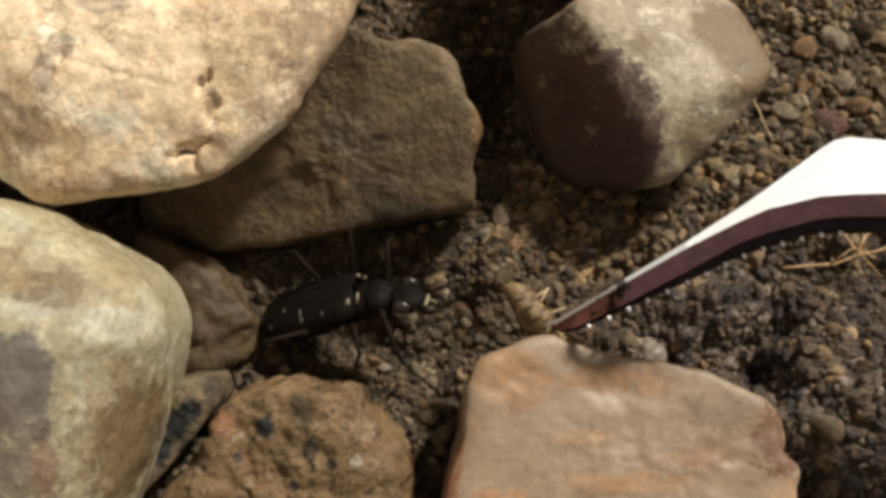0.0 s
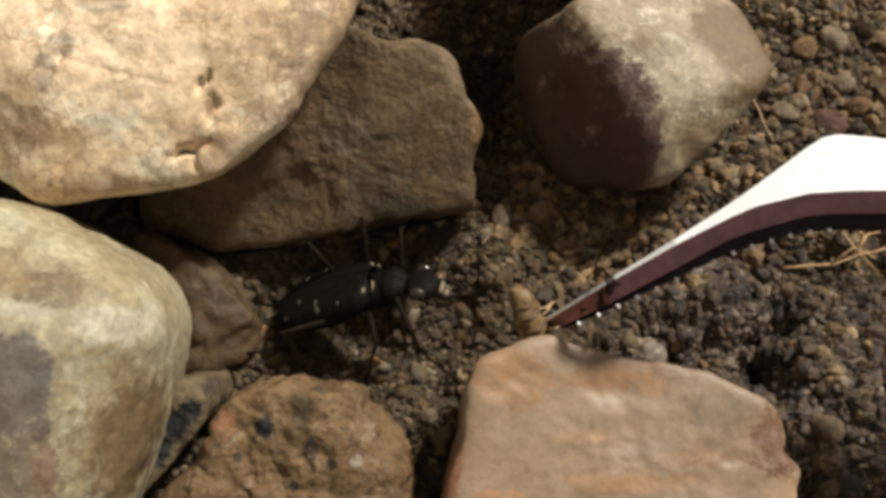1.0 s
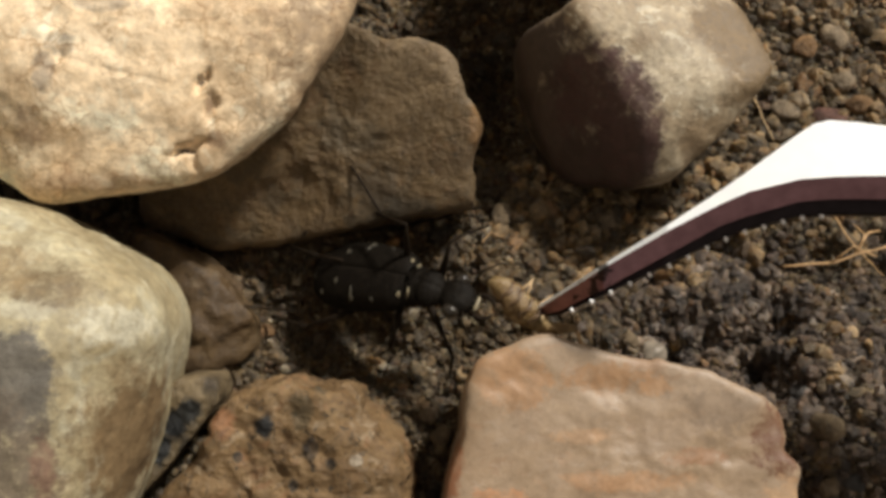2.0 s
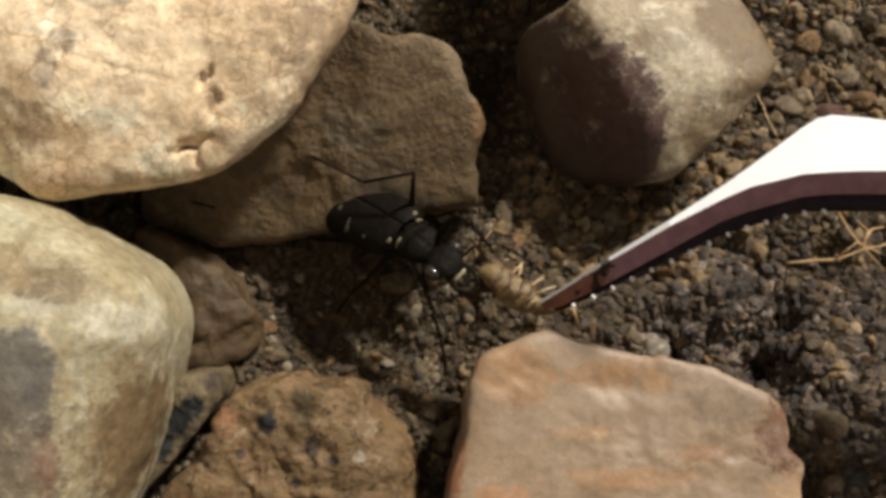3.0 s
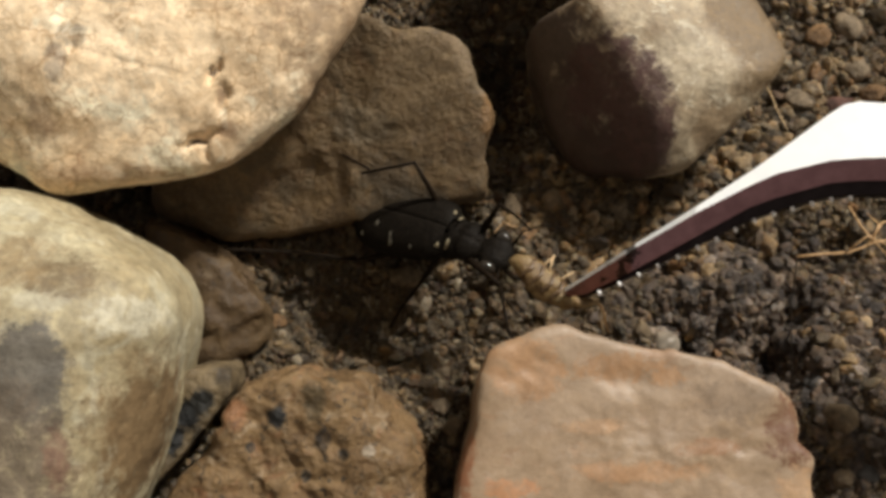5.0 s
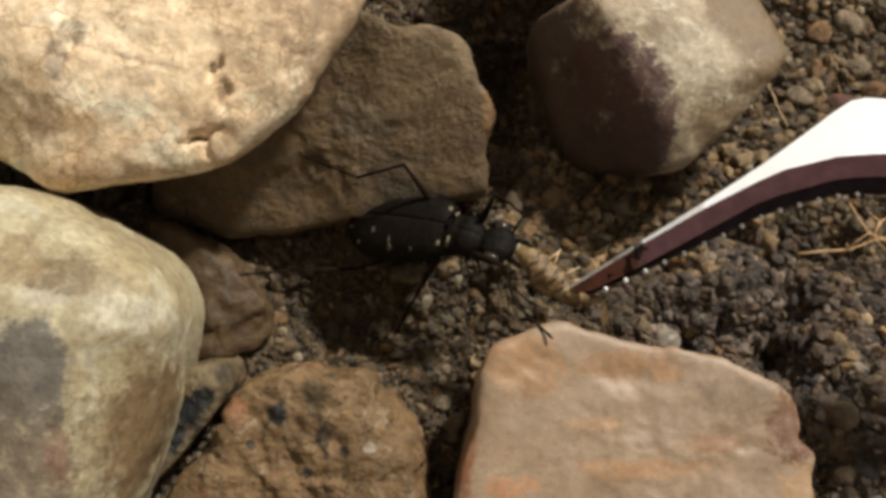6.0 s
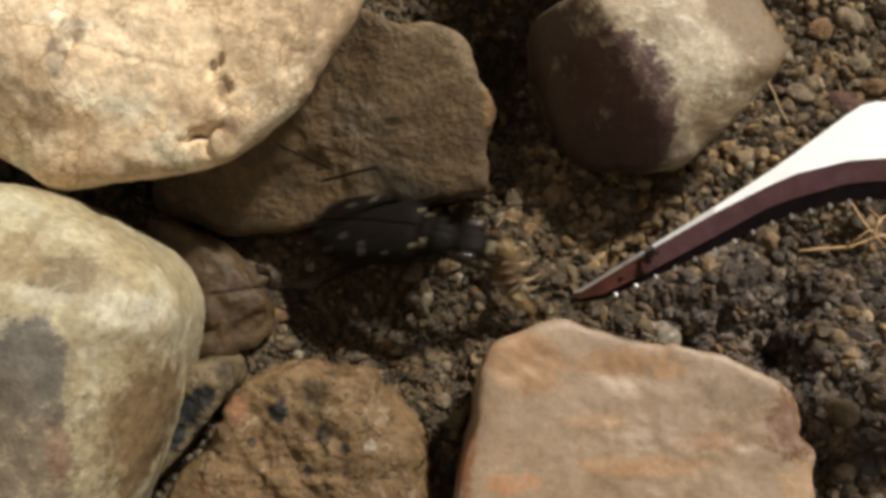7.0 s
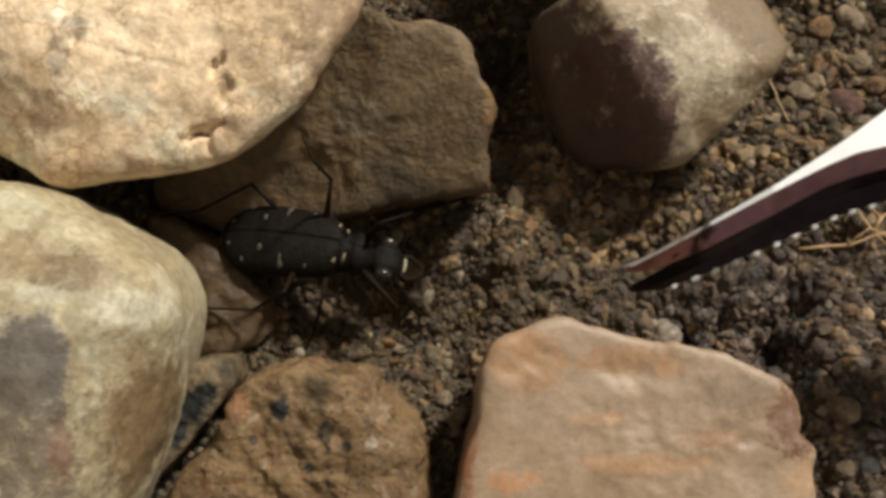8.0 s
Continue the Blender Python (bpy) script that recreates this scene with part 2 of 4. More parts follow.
M_cream = stone_mat("cream_stone", [(0.3, (0.27, 0.215, 0.12)), (0.5, (0.37, 0.315, 0.195)), (0.7, (0.46, 0.42, 0.29))], size=5, grain=0.5, relief=0.16, cracks=0.35,
    veins=[((0.50, 0.48, 0.37), 3.0, 0.6, 0.52, 0.66), ((0.27, 0.22, 0.115), 2.0, 0.5, 0.58, 0.7)],
    # The first entry browns the whole right flank.
    tints=[((9.9, -5.0, 6), (6.4, 8.0, 10), (0.19, 0.128, 0.064), 1.0), ((5.8, 7.5, 9), (4.0, 1.1, 6), (0.54, 0.52, 0.40), 0.85), ((7.6, 3.0, 9), (3.2, 1.6, 7), (0.53, 0.50, 0.39), 0.8), ((2.8, 3.9, 9), (2.0, 0.8, 6), (0.52, 0.49, 0.38), 0.7),
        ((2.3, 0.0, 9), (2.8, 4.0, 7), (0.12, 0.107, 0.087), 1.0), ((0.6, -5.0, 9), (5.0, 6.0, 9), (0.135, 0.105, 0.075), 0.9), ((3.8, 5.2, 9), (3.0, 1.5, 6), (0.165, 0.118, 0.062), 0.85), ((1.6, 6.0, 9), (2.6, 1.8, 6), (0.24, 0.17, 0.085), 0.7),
        ((3.5, 9.4, 8), (5.5, 0.9, 6), (0.35, 0.27, 0.11), 0.75), ((3.8, -4.6, 9), (0.7, 2.0, 6), (0.18, 0.09, 0.06), 0.55)])
M_slab = stone_mat("pink_quartz_slab", [(0.28, (0.223, 0.145, 0.090)), (0.45, (0.272, 0.192, 0.121)), (0.6, (0.299, 0.218, 0.148)), (0.78, (0.277, 0.205, 0.142))], size=6, grain=0.6, relief=0.10, gloss=0.42, stretch=(0.75, 1.15, 1), mottle=0.45, speckle=0.45, torn=2.0,
    veins=[((0.326, 0.252, 0.188), 1.1, 0.5, 0.58, 0.66), ((0.228, 0.123, 0.066), 1.6, 0.35, 0.6, 0.68), ((0.309, 0.166, 0.088), 2.6, 0.4, 0.58, 0.70)],
    tints=[((-5.2, 3.4, 4.4), (4.6, 2.4, 5), (0.299, 0.220, 0.150), 0.7), ((1.5, 2.4, 4.4), (3.6, 1.6, 5), (0.284, 0.207, 0.143), 0.65), ((-7.6, 5.4, 4.4), (2.9, 2.3, 5), (0.345, 0.197, 0.100), 0.8), ((-1.6, 5.5, 4.4), (3.6, 1.1, 5), (0.326, 0.183, 0.089), 0.8), ((0.9, 4.9, 4.4), (1.4, 0.7, 5), (0.359, 0.207, 0.106), 0.7),
        ((-3.4, 2.1, 4.4), (2.4, 0.55, 5), (0.385, 0.235, 0.130), 0.7), ((-1.0, -0.5, 4.4), (5.2, 0.75, 5), (0.385, 0.222, 0.118), 0.75), ((-8.4, -1.3, 4.4), (2.4, 0.8, 5), (0.390, 0.190, 0.090), 0.8), ((3.2, 0.9, 4.4), (2.2, 0.6, 5), (0.261, 0.135, 0.071), 0.65),
        # The first, grey patch paints in the shadow of the tweezers.
        ((4.9, 3.5, 4.4), (2.6, 1.5, 5), (0.185, 0.135, 0.095), 0.6), ((8.2, 1.5, 4.4), (1.9, 2.8, 6), (0.130, 0.054, 0.026), 0.9), ((8.5, -1.5, 4.4), (1.3, 1.4, 6), (0.374, 0.241, 0.138), 0.9), ((-11.0, 1.2, 4.4), (0.8, 6.5, 6), (0.217, 0.082, 0.035), 0.85)])
M_speck = stone_mat("speckled_stone", [(0.3, (0.122, 0.070, 0.030)), (0.5, (0.186, 0.114, 0.049)), (0.7, (0.237, 0.155, 0.074))], size=2.4, grain=0.35, relief=0.45, pits=0.3,
    veins=[((0.034, 0.025, 0.016), 0.55, 0.9, 0.59, 0.64), ((0.284, 0.214, 0.136), 1.3, 0.7, 0.57, 0.66), ((0.232, 0.105, 0.045), 2.2, 0.6, 0.55, 0.66), ((0.051, 0.036, 0.021), 0.9, 0.8, 0.6, 0.67)],
    tints=[((-1.3, 2.8, 4.0), (0.75, 1.0, 3), (0.009, 0.009, 0.009), 1.0), ((1.4, 1.5, 4.0), (0.6, 1.1, 3), (0.022, 0.015, 0.010), 0.95), ((2.1, 5.2, 4.0), (0.8, 0.6, 3), (0.023, 0.020, 0.009), 0.9), ((0.9, 3.8, 4.0), (0.9, 1.6, 3), (0.050, 0.037, 0.015), 0.8), ((2.6, 0.6, 4.0), (0.4, 0.5, 3), (0.015, 0.013, 0.010), 0.95), ((0.4, -0.7, 4.0), (0.45, 0.55, 3), (0.015, 0.013, 0.010), 0.95), ((-2.9, 1.0, 4.0), (0.35, 0.45, 3), (0.019, 0.015, 0.010), 0.95),
        ((-3.7, 3.0, 4.0), (1.0, 1.2, 3), (0.235, 0.107, 0.047), 0.8), ((4.1, 0.8, 4.0), (0.45, 0.4, 3), (0.319, 0.266, 0.202), 1.0), ((5.7, 3.6, 4.0), (1.6, 0.8, 3), (0.227, 0.173, 0.109), 0.7)])
M_strip = stone_mat("dark_patched_stone", [(0.3, (0.071, 0.050, 0.026)), (0.5, (0.135, 0.098, 0.051)), (0.7, (0.188, 0.139, 0.075))], size=2.0, grain=0.35, relief=0.35, pits=0.3,
    tints=[((0.4, 0.5, 2.2), (1.0, 1.3, 4), (0.007, 0.008, 0.009), 1.0), ((-0.5, -0.9, 2.2), (0.8, 1.2, 4), (0.009, 0.010, 0.010), 1.0), ((1.3, 1.5, 2.2), (0.9, 1.1, 4), (0.011, 0.011, 0.009), 1.0), ((2.6, 2.9, 2.2), (0.6, 0.9, 4), (0.026, 0.019, 0.013), 0.7), ((1.0, -1.2, 2.2), (0.5, 1.6, 4), (0.022, 0.017, 0.011), 0.8)])
M_brown = stone_mat("ochre_stone", [(0.3, (0.046, 0.026, 0.010)), (0.5, (0.073, 0.043, 0.017)), (0.7, (0.096, 0.060, 0.025))], size=2.2, grain=0.4, relief=0.3,
    veins=[((0.024, 0.014, 0.006), 1.2, 0.7, 0.57, 0.66), ((0.117, 0.079, 0.036), 1.6, 0.5, 0.58, 0.68)])
# Near-white non-metal: the outer face's highlight is put in its colour.
M_steel = plain_mat("steel_white_highlight", (0.92, 0.95, 1.0), 0.35, 0.0, 0.06, 1.0, bump=0.02)
def smear(m):
    """Dried dirt on the steel, thickest a few mm from the tips."""
    t = m.node_tree
    bsdf = t.nodes["Principled BSDF"]
    was = bsdf.inputs["Base Color"].links[0].from_socket
    vec = in_mm(t)
    axes = put(t, "ShaderNodeSeparateXYZ")
    t.links.new(vec, axes.inputs[0])
    band = ramp(t, [(0.02, (0.25, 0.25, 0.25)), (0.10, (0.5, 0.5, 0.5)), (0.18, (0.62, 0.62, 0.62)), (0.30, (0.3, 0.3, 0.3)), (0.5, (0.0, 0.0, 0.0))])
    span = put(t, "ShaderNodeMath")
    span.operation = "DIVIDE"
    t.links.new(axes.outputs["X"], span.inputs[0])
    span.inputs[1].default_value = 20
    t.links.new(span.outputs[0], band.inputs["Fac"])
    total = put(t, "ShaderNodeMath")
    total.operation = "ADD"
    t.links.new(noise_at(t, vec, 1.0, 5, 0.7), total.inputs[0])
    t.links.new(band.outputs["Color"], total.inputs[1])
    k = ramp(t, [(0.98, (0, 0, 0)), (1.0, (0.9, 0.9, 0.9))])
    half = put(t, "ShaderNodeMath")
    half.operation = "MULTIPLY"
    t.links.new(total.outputs[0], half.inputs[0])
    half.inputs[1].default_value = 0.92
    t.links.new(half.outputs[0], k.inputs["Fac"])
    t.links.new(blend(t, was, (0.03, 0.025, 0.025), k.outputs["Color"]), bsdf.inputs["Base Color"])
    return m


smear(M_steel)
# Maroon base stands in for what the edge face reflects.
M_polish = smear(plain_mat("steel_maroon_reflection", (0.31, 0.172, 0.192), 0.3, 1.0, 0.18, 0.8, bump=0.03))
# White colour stands in for glints on the teeth.
M_teeth = plain_mat("teeth_white_glint", (0.92, 0.92, 0.93), 0.25, 0.0, 0.05, 1.0, bump=0.02)
# Near-black colour puts the lower arm's shade into the steel.
M_shade = plain_mat("steel_painted_shade", (0.030, 0.024, 0.026), 0.35, 1.0, 0.2, 0.8, bump=0.03)
M_shell = plain_mat("black_shell", (0.007, 0.0055, 0.004), 0.6, 0.0, 0.4, 0.4, bump=0.5, spec=0.08)
M_legs = plain_mat("brown_chitin", (0.012, 0.008, 0.005), 0.6, 0.0, 0.3, 0.4, spec=0.06)
M_spots = plain_mat("dull_ivory_spots", (0.055, 0.048, 0.033), 0.5, 0.0, 0.2, 0.3)
M_ivory = plain_mat("ivory_marks", (0.23, 0.195, 0.12), 0.45, 0.0, 0.3, 0.3)
M_eye = plain_mat("beetle_eye", (0.02, 0.016, 0.012), 0.25, 0.0, 0.2, 0.2, coat=0.3)
M_prey = stone_mat("larva_skin", [(0.34, (0.085, 0.044, 0.013)), (0.5, (0.185, 0.115, 0.043)), (0.66, (0.28, 0.205, 0.098))], size=0.9, grain=0.35, relief=0.3, gloss=0.35,
    veins=[((0.059, 0.028, 0.011), 0.9, 0.6, 0.62, 0.7)])
M_band = plain_mat("larva_band", (0.10, 0.06, 0.03), 0.4, 0.0, 0.3, 0.3)
M_hair = plain_mat("pale_hair", (0.62, 0.45, 0.26), 0.5, 0.0, 0.15, 0.4)
M_root = plain_mat("dry_root", (0.46, 0.29, 0.14), 0.6, 0.0, 0.25, 0.4)


# ---- mesh helpers ----
def part(name, data, material, parent, label=""):
    ob = new(name, data)
    data.materials.append(material)
    ob.parent = parent
    return tagged(ob, label)


def mesh_of(name, verts, faces, smooth=True):
    me = bpy.data.meshes.new(name)
    me.from_pydata([tuple(v) for v in verts], [], [tuple(f) for f in faces])
    if smooth:
        me.polygons.foreach_set("use_smooth", [True] * len(me.polygons))
    me.update()
    return me


def ico(level):
    bm = bmesh.new()
    bmesh.ops.create_icosphere(bm, subdivisions=level, radius=1)
    v = np.array([x.co[:] for x in bm.verts])
    f = np.array([[x.index for x in p.verts] for p in bm.faces])
    bm.free()
    return v / np.linalg.norm(v, axis=1)[:, None], f


def reach(d, facets, p):
    """How far a rounded many-sided rock reaches along the directions d; facets are (bearing, rise, mm)."""
    az, el, h = np.radians([f[0] for f in facets]), np.radians([f[1] for f in facets]), np.array([f[2] for f in facets])
    n = np.stack([np.cos(az) * np.cos(el), np.sin(az) * np.cos(el), np.sin(el)], 1)
    return (((np.maximum(0, d @ n.T) / h) ** p).sum(1)) ** (-1 / p)


FOOTPRINTS = []


def under_stone(pts):
    """Which of the points (mm) on the sand lie well inside a stone."""
    inside = np.zeros(len(pts), bool)
    for m, facets, p in FOOTPRINTS:
        m3 = np.array(m.to_3x3())
        q = np.column_stack([pts, np.zeros(len(pts))]) @ m3.T + np.array(m.translation) / MM
        far = np.linalg.norm(q, axis=1)
        inside |= far < 0.93 * reach(q / far[:, None], facets, p)
    return inside


def stone(name, at, facets, p, material, label, level=6, rough=0.25, lumps=0.3, chips=0.0, dents=(), bites=(), rim=(), worn=3, seed=0):
    """A rock of flattish sides, with lumps and flaking, lying at the lean of the ground it was pressed into."""
    d, f = ico(level)
    v = d * reach(d, facets, p)[:, None]
    for i in range(len(v)):
        q = Vector(v[i]) + Vector((seed * 37.1, 0, 0))
        big = noise.fractal(q * 0.16, 1.0, 2.0, 3) * lumps
        small = noise.fractal(q * 0.75, 0.9, 2.0, 4) * rough
        crease = abs(noise.noise(q * 0.33)) + 0.5 * abs(noise.noise(q * 0.8))
        v[i] += d[i] * (big + small + chips * (crease - 0.35))
    bearing, level_out = np.degrees(np.arctan2(v[:, 1], v[:, 0])), np.linalg.norm(d[:, :2], axis=1) ** 3
    for az, width, depth in bites:
        off = (bearing - az + 180) % 360 - 180
        v[:, :2] -= d[:, :2] * (depth * np.exp(-(off / width) ** 2) * level_out)[:, None]
    if rim:
        ring = np.interp(np.arange(-180, 540), [r[0] + k for k in (-360, 0, 360) for r in rim], [r[1] for k in (-360, 0, 360) for r in rim])
        soft = np.exp(-(np.arange(-40, 41) / worn) ** 2)
        out = np.interp(bearing % 360, np.arange(-180, 540), np.convolve(ring, soft / soft.sum(), "same"))
        v[:, :2] += d[:, :2] * (out * np.linalg.norm(d[:, :2], axis=1) ** 2)[:, None]
    for x, y, length, width, turn, depth in dents:
        c, s = math.cos(radians(turn)), math.sin(radians(turn))
        u, w = (v[:, 0] - x) * c + (v[:, 1] - y) * s, (v[:, 1] - y) * c - (v[:, 0] - x) * s
        w = w + 0.3 * width * np.sin(u * 5)
        v[:, 2] -= depth * np.exp(-((u / length) ** 2 + (w / width) ** 2) ** 2) * (v[:, 2] > 0)
    ob = new(name, mesh_of(name, v * MM, f))
    ob.data.materials.append(material)
    ob.matrix_world = pose(at[0] * MM, at[1] * MM, at[2] * MM, TILT, 0, 0)
    FOOTPRINTS.append((ob.matrix_world.inverted(), facets, p))
    return tagged(ob, label, "stone", "stones on the sand")


def tube(points, radii, sides=8):
    """A closed round rod through the points (mm), tapered by the radii."""
    pts = [Vector(q) for q in points]
    verts, faces = [], []
    up = Vector((0.13, 0.21, 0.97)).normalized()
    for i, q in enumerate(pts):
        way = (pts[min(i + 1, len(pts) - 1)] - pts[max(i - 1, 0)]).normalized()
        a = way.cross(up)
        a = a.normalized() if a.length > 1e-4 else way.orthogonal().normalized()
        b = way.cross(a)
        for k in range(sides):
            w = 2 * math.pi * k / sides
            verts.append((q + (a * math.cos(w) + b * math.sin(w)) * radii[i]) * MM)
    for i in range(len(pts) - 1):
        for k in range(sides):
            faces.append((i * sides + k, i * sides + (k + 1) % sides, (i + 1) * sides + (k + 1) % sides, (i + 1) * sides + k))
    faces.append(tuple(range(sides))[::-1])
    faces.append(tuple(range((len(pts) - 1) * sides, len(pts) * sides)))
    return verts, faces


def rod(name, points, radii, sides=8):
    return mesh_of(name, *tube(points, radii, sides))


def egg(name, radii, at=(0, 0, 0), level=3, squash=0.0):
    """A rounded body; squash flattens its underside."""
    d, f = ico(level)
    v = d * np.array(radii)
    v[:, 2] = np.where(v[:, 2] < 0, v[:, 2] * (1 - squash), v[:, 2])
    return mesh_of(name, (v + np.array(at)) * MM, f)


# ---- ground ----
def lie(x, y):
    """Height of the bare sand in mm at x, y in mm."""
    z = noise.fractal(Vector((x * 0.09, y * 0.09, 3.1)), 1.0, 2.0, 3) * 0.9 + noise.fractal(Vector((x * 0.28, y * 0.28, 7.7)), 0.8, 2.0, 3) * 0.85 + noise.fractal(Vector((x * 0.62, y * 0.62, 1.7)), 0.7, 2.0, 2) * 0.55
    crumb = 1.3 * math.exp(-((x - 27.5) / 5) ** 2 - ((y + 9) / 4) ** 2) + 1.2 * math.exp(-((x - 18) / 3.2) ** 2 - ((y + 3.4) / 2.4) ** 2)
    dip = 1.3 * math.exp(-((x - 21.4) / 1.9) ** 2 - ((y + 7.4) / 2.4) ** 2) + 0.9 * math.exp(-((x - 23.4) / 1.5) ** 2 - ((y + 4.6) / 1.5) ** 2) + 0.8 * math.exp(-((x - 14) / 2.5) ** 2 - ((y + 1.0) / 1.5) ** 2)
    hollow = math.exp(-((x + 5.5) / 6.5) ** 2 - ((y + 5) / 3.6) ** 2)
    gap = math.exp(-((x - 3.6) / 2.6) ** 2 - ((y - 13.5) / 5.5) ** 2)
    return z + 1.3 * crumb - 2.8 * hollow - 3.0 * dip - 7.5 * gap - 0.6


def build_ground():
    near = np.arange(-42, 42.1, 0.4)
    steps = np.array([44, 48, 55, 66, 85, 120, 180, 280, 420, 600, 1200, 3000, 8000, 20000.0])
    xs = np.concatenate([-steps[::-1], near, steps])
    n = len(xs)
    verts = [(x * MM, y * MM, lie(x, y) * MM) for y in xs for x in xs]
    faces = [(j * n + i, j * n + i + 1, (j + 1) * n + i + 1, (j + 1) * n + i) for j in range(n - 1) for i in range(n - 1)]
    ob = new("ground", mesh_of("ground", verts, faces))
    ob.data.materials.append(M_ground)
    tagged(ob, "dark damp sand bed under the stones", "sand", kind="structure")


def crumb(d, rng):
    """One grain about 1 across the radius: a broken crystal, or a few fused lumps."""
    if rng.random() < 0.7:
        n = rng.normal(size=(7, 3))
        n /= np.linalg.norm(n, axis=1)[:, None]
        r = np.minimum((((np.maximum(0, d @ n.T) / rng.uniform(0.4, 1.1, 7)) ** 16).sum(1) + 0.01) ** (-1 / 16), 1.3)
    else:
        r = np.full(len(d), 0.45)
        for k in range(4):
            c = rng.normal(size=3)
            c *= rng.uniform(0.25, 0.6) / np.linalg.norm(c)
            along_c = d @ c
            cut = along_c ** 2 - c @ c + rng.uniform(0.4, 0.65) ** 2
            r = np.maximum(r, np.where(cut > 0, along_c + np.sqrt(np.maximum(cut, 0)), 0))
    return d * (r * rng.uniform(0.9, 1.1, len(d)))[:, None]


def strew(name, spots, sizes, material, label, category, seed, level=2, sink=0.0):
    """Many small angular grains in one mesh, lying on the sand."""
    rng = np.random.default_rng(seed)
    d, f = ico(level)
    count = len(spots)
    verts = np.zeros((count * len(d), 3))
    faces = np.concatenate([f + k * len(d) for k in range(count)])
    kinds = [crumb(d, rng) for k in range(60)]
    for k, ((x, y), size) in enumerate(zip(spots, sizes)):
        v = kinds[rng.integers(60)] * rng.uniform(0.6, 1.45, 3) * size / 2
        q = Euler(rng.uniform(0, 6.28, 3)).to_matrix()
        v = v @ np.array(q).T
        verts[k * len(d):(k + 1) * len(d)] = v + (x, y, lie(x, y) - sink + size * rng.uniform(-0.25, 0.28))
    ob = new(name, mesh_of(name, verts * MM, faces, smooth=False))
    ob.data.materials.append(material)
    return tagged(ob, label, category, kind="stuff")


def build_grains():
    rng = np.random.default_rng(5)
    pts = np.stack([rng.uniform(-32, 36, 26000), rng.uniform(-23, 27, 26000)], 1)
    pts = pts[~under_stone(pts)]
    pts = pts[(pts[:, 0] < 13) | (pts[:, 1] > 1) | (rng.random(len(pts)) < 0.2)]
    n = len(pts)
    strew("sand_grains", pts, 0.3 + 0.85 * rng.random(n) ** 2.2, M_sand, "coarse angular brown and tan sand grains", "sand", 11)
    pts = np.stack([rng.uniform(-24, 36, 62000), rng.uniform(-18, 24, 62000)], 1)
    pts = pts[~under_stone(pts)]
    strew("fine_sand", pts, 0.2 + 0.28 * rng.random(len(pts)), M_sand, "fine brown sand filling the gaps between grains", "sand", 14, level=1, sink=-0.16)
    pts = np.concatenate([np.stack([rng.uniform(5, 22, 420), rng.uniform(-1, 7, 420)], 1), np.stack([rng.uniform(-5, 36, 420), rng.uniform(-12, 27, 420)], 1), np.stack([rng.uniform(17, 36, 700), rng.uniform(5, 27, 700)], 1)])
    pts = pts[~under_stone(pts)]
    strew("coarse_grains", pts, 0.6 + 0.75 * rng.random(len(pts)) ** 1.5, M_coarse, "larger angular sand grains among the finer sand", "sand", 13)
    n = 7000
    pts = np.concatenate([np.stack([rng.normal(27, 5, n // 2), rng.normal(-9, 4, n // 2)], 1), np.stack([rng.normal(18.5, 3.6, n // 2), rng.normal(-3.5, 2.6, n // 2)], 1)])
    strew("soil_crumbs", pts, 0.25 + 0.95 * rng.random(n) ** 2.6, M_soil, "clumped grey-brown soil crumbs and fine sand", "soil", 12)
    pts = np.stack([rng.uniform(14, 33, 700), rng.uniform(-18, -0.5, 700)], 1)
    pts = pts[~under_stone(pts)]
    strew("soil_lumps", pts, 0.4 + 0.6 * rng.random(len(pts)) ** 1.8, M_lumps, "pale broken lumps scattered over the soil", "soil", 15, level=3)


def pebble(x, y, size, colour, label, squash=(1, 1, 0.8), turn=0, seed=0, round_=7):
    """One loose small pebble lying on the sand."""
    rng = np.random.default_rng(seed)
    d, f = ico(3)
    round_ *= 2
    n = rng.normal(size=(10, 3))
    n /= np.linalg.norm(n, axis=1)[:, None]
    r = (((np.maximum(0, d @ n.T) / rng.uniform(0.7, 1.05, 10)) ** round_).sum(1) + 0.05) ** (-1 / round_)
    v = d * (r * rng.uniform(0.95, 1.05, len(d)))[:, None] * np.array(squash) * size / 2
    ob = new("pebble", mesh_of("pebble", v * MM, f))
    ob.data.materials.append(colour)
    ob.matrix_world = pose(x * MM, y * MM, (lie(x, y) + size * 0.38 * squash[2]) * MM, 0, 0, turn)
    return tagged(ob, label, "pebble", "loose pebbles")


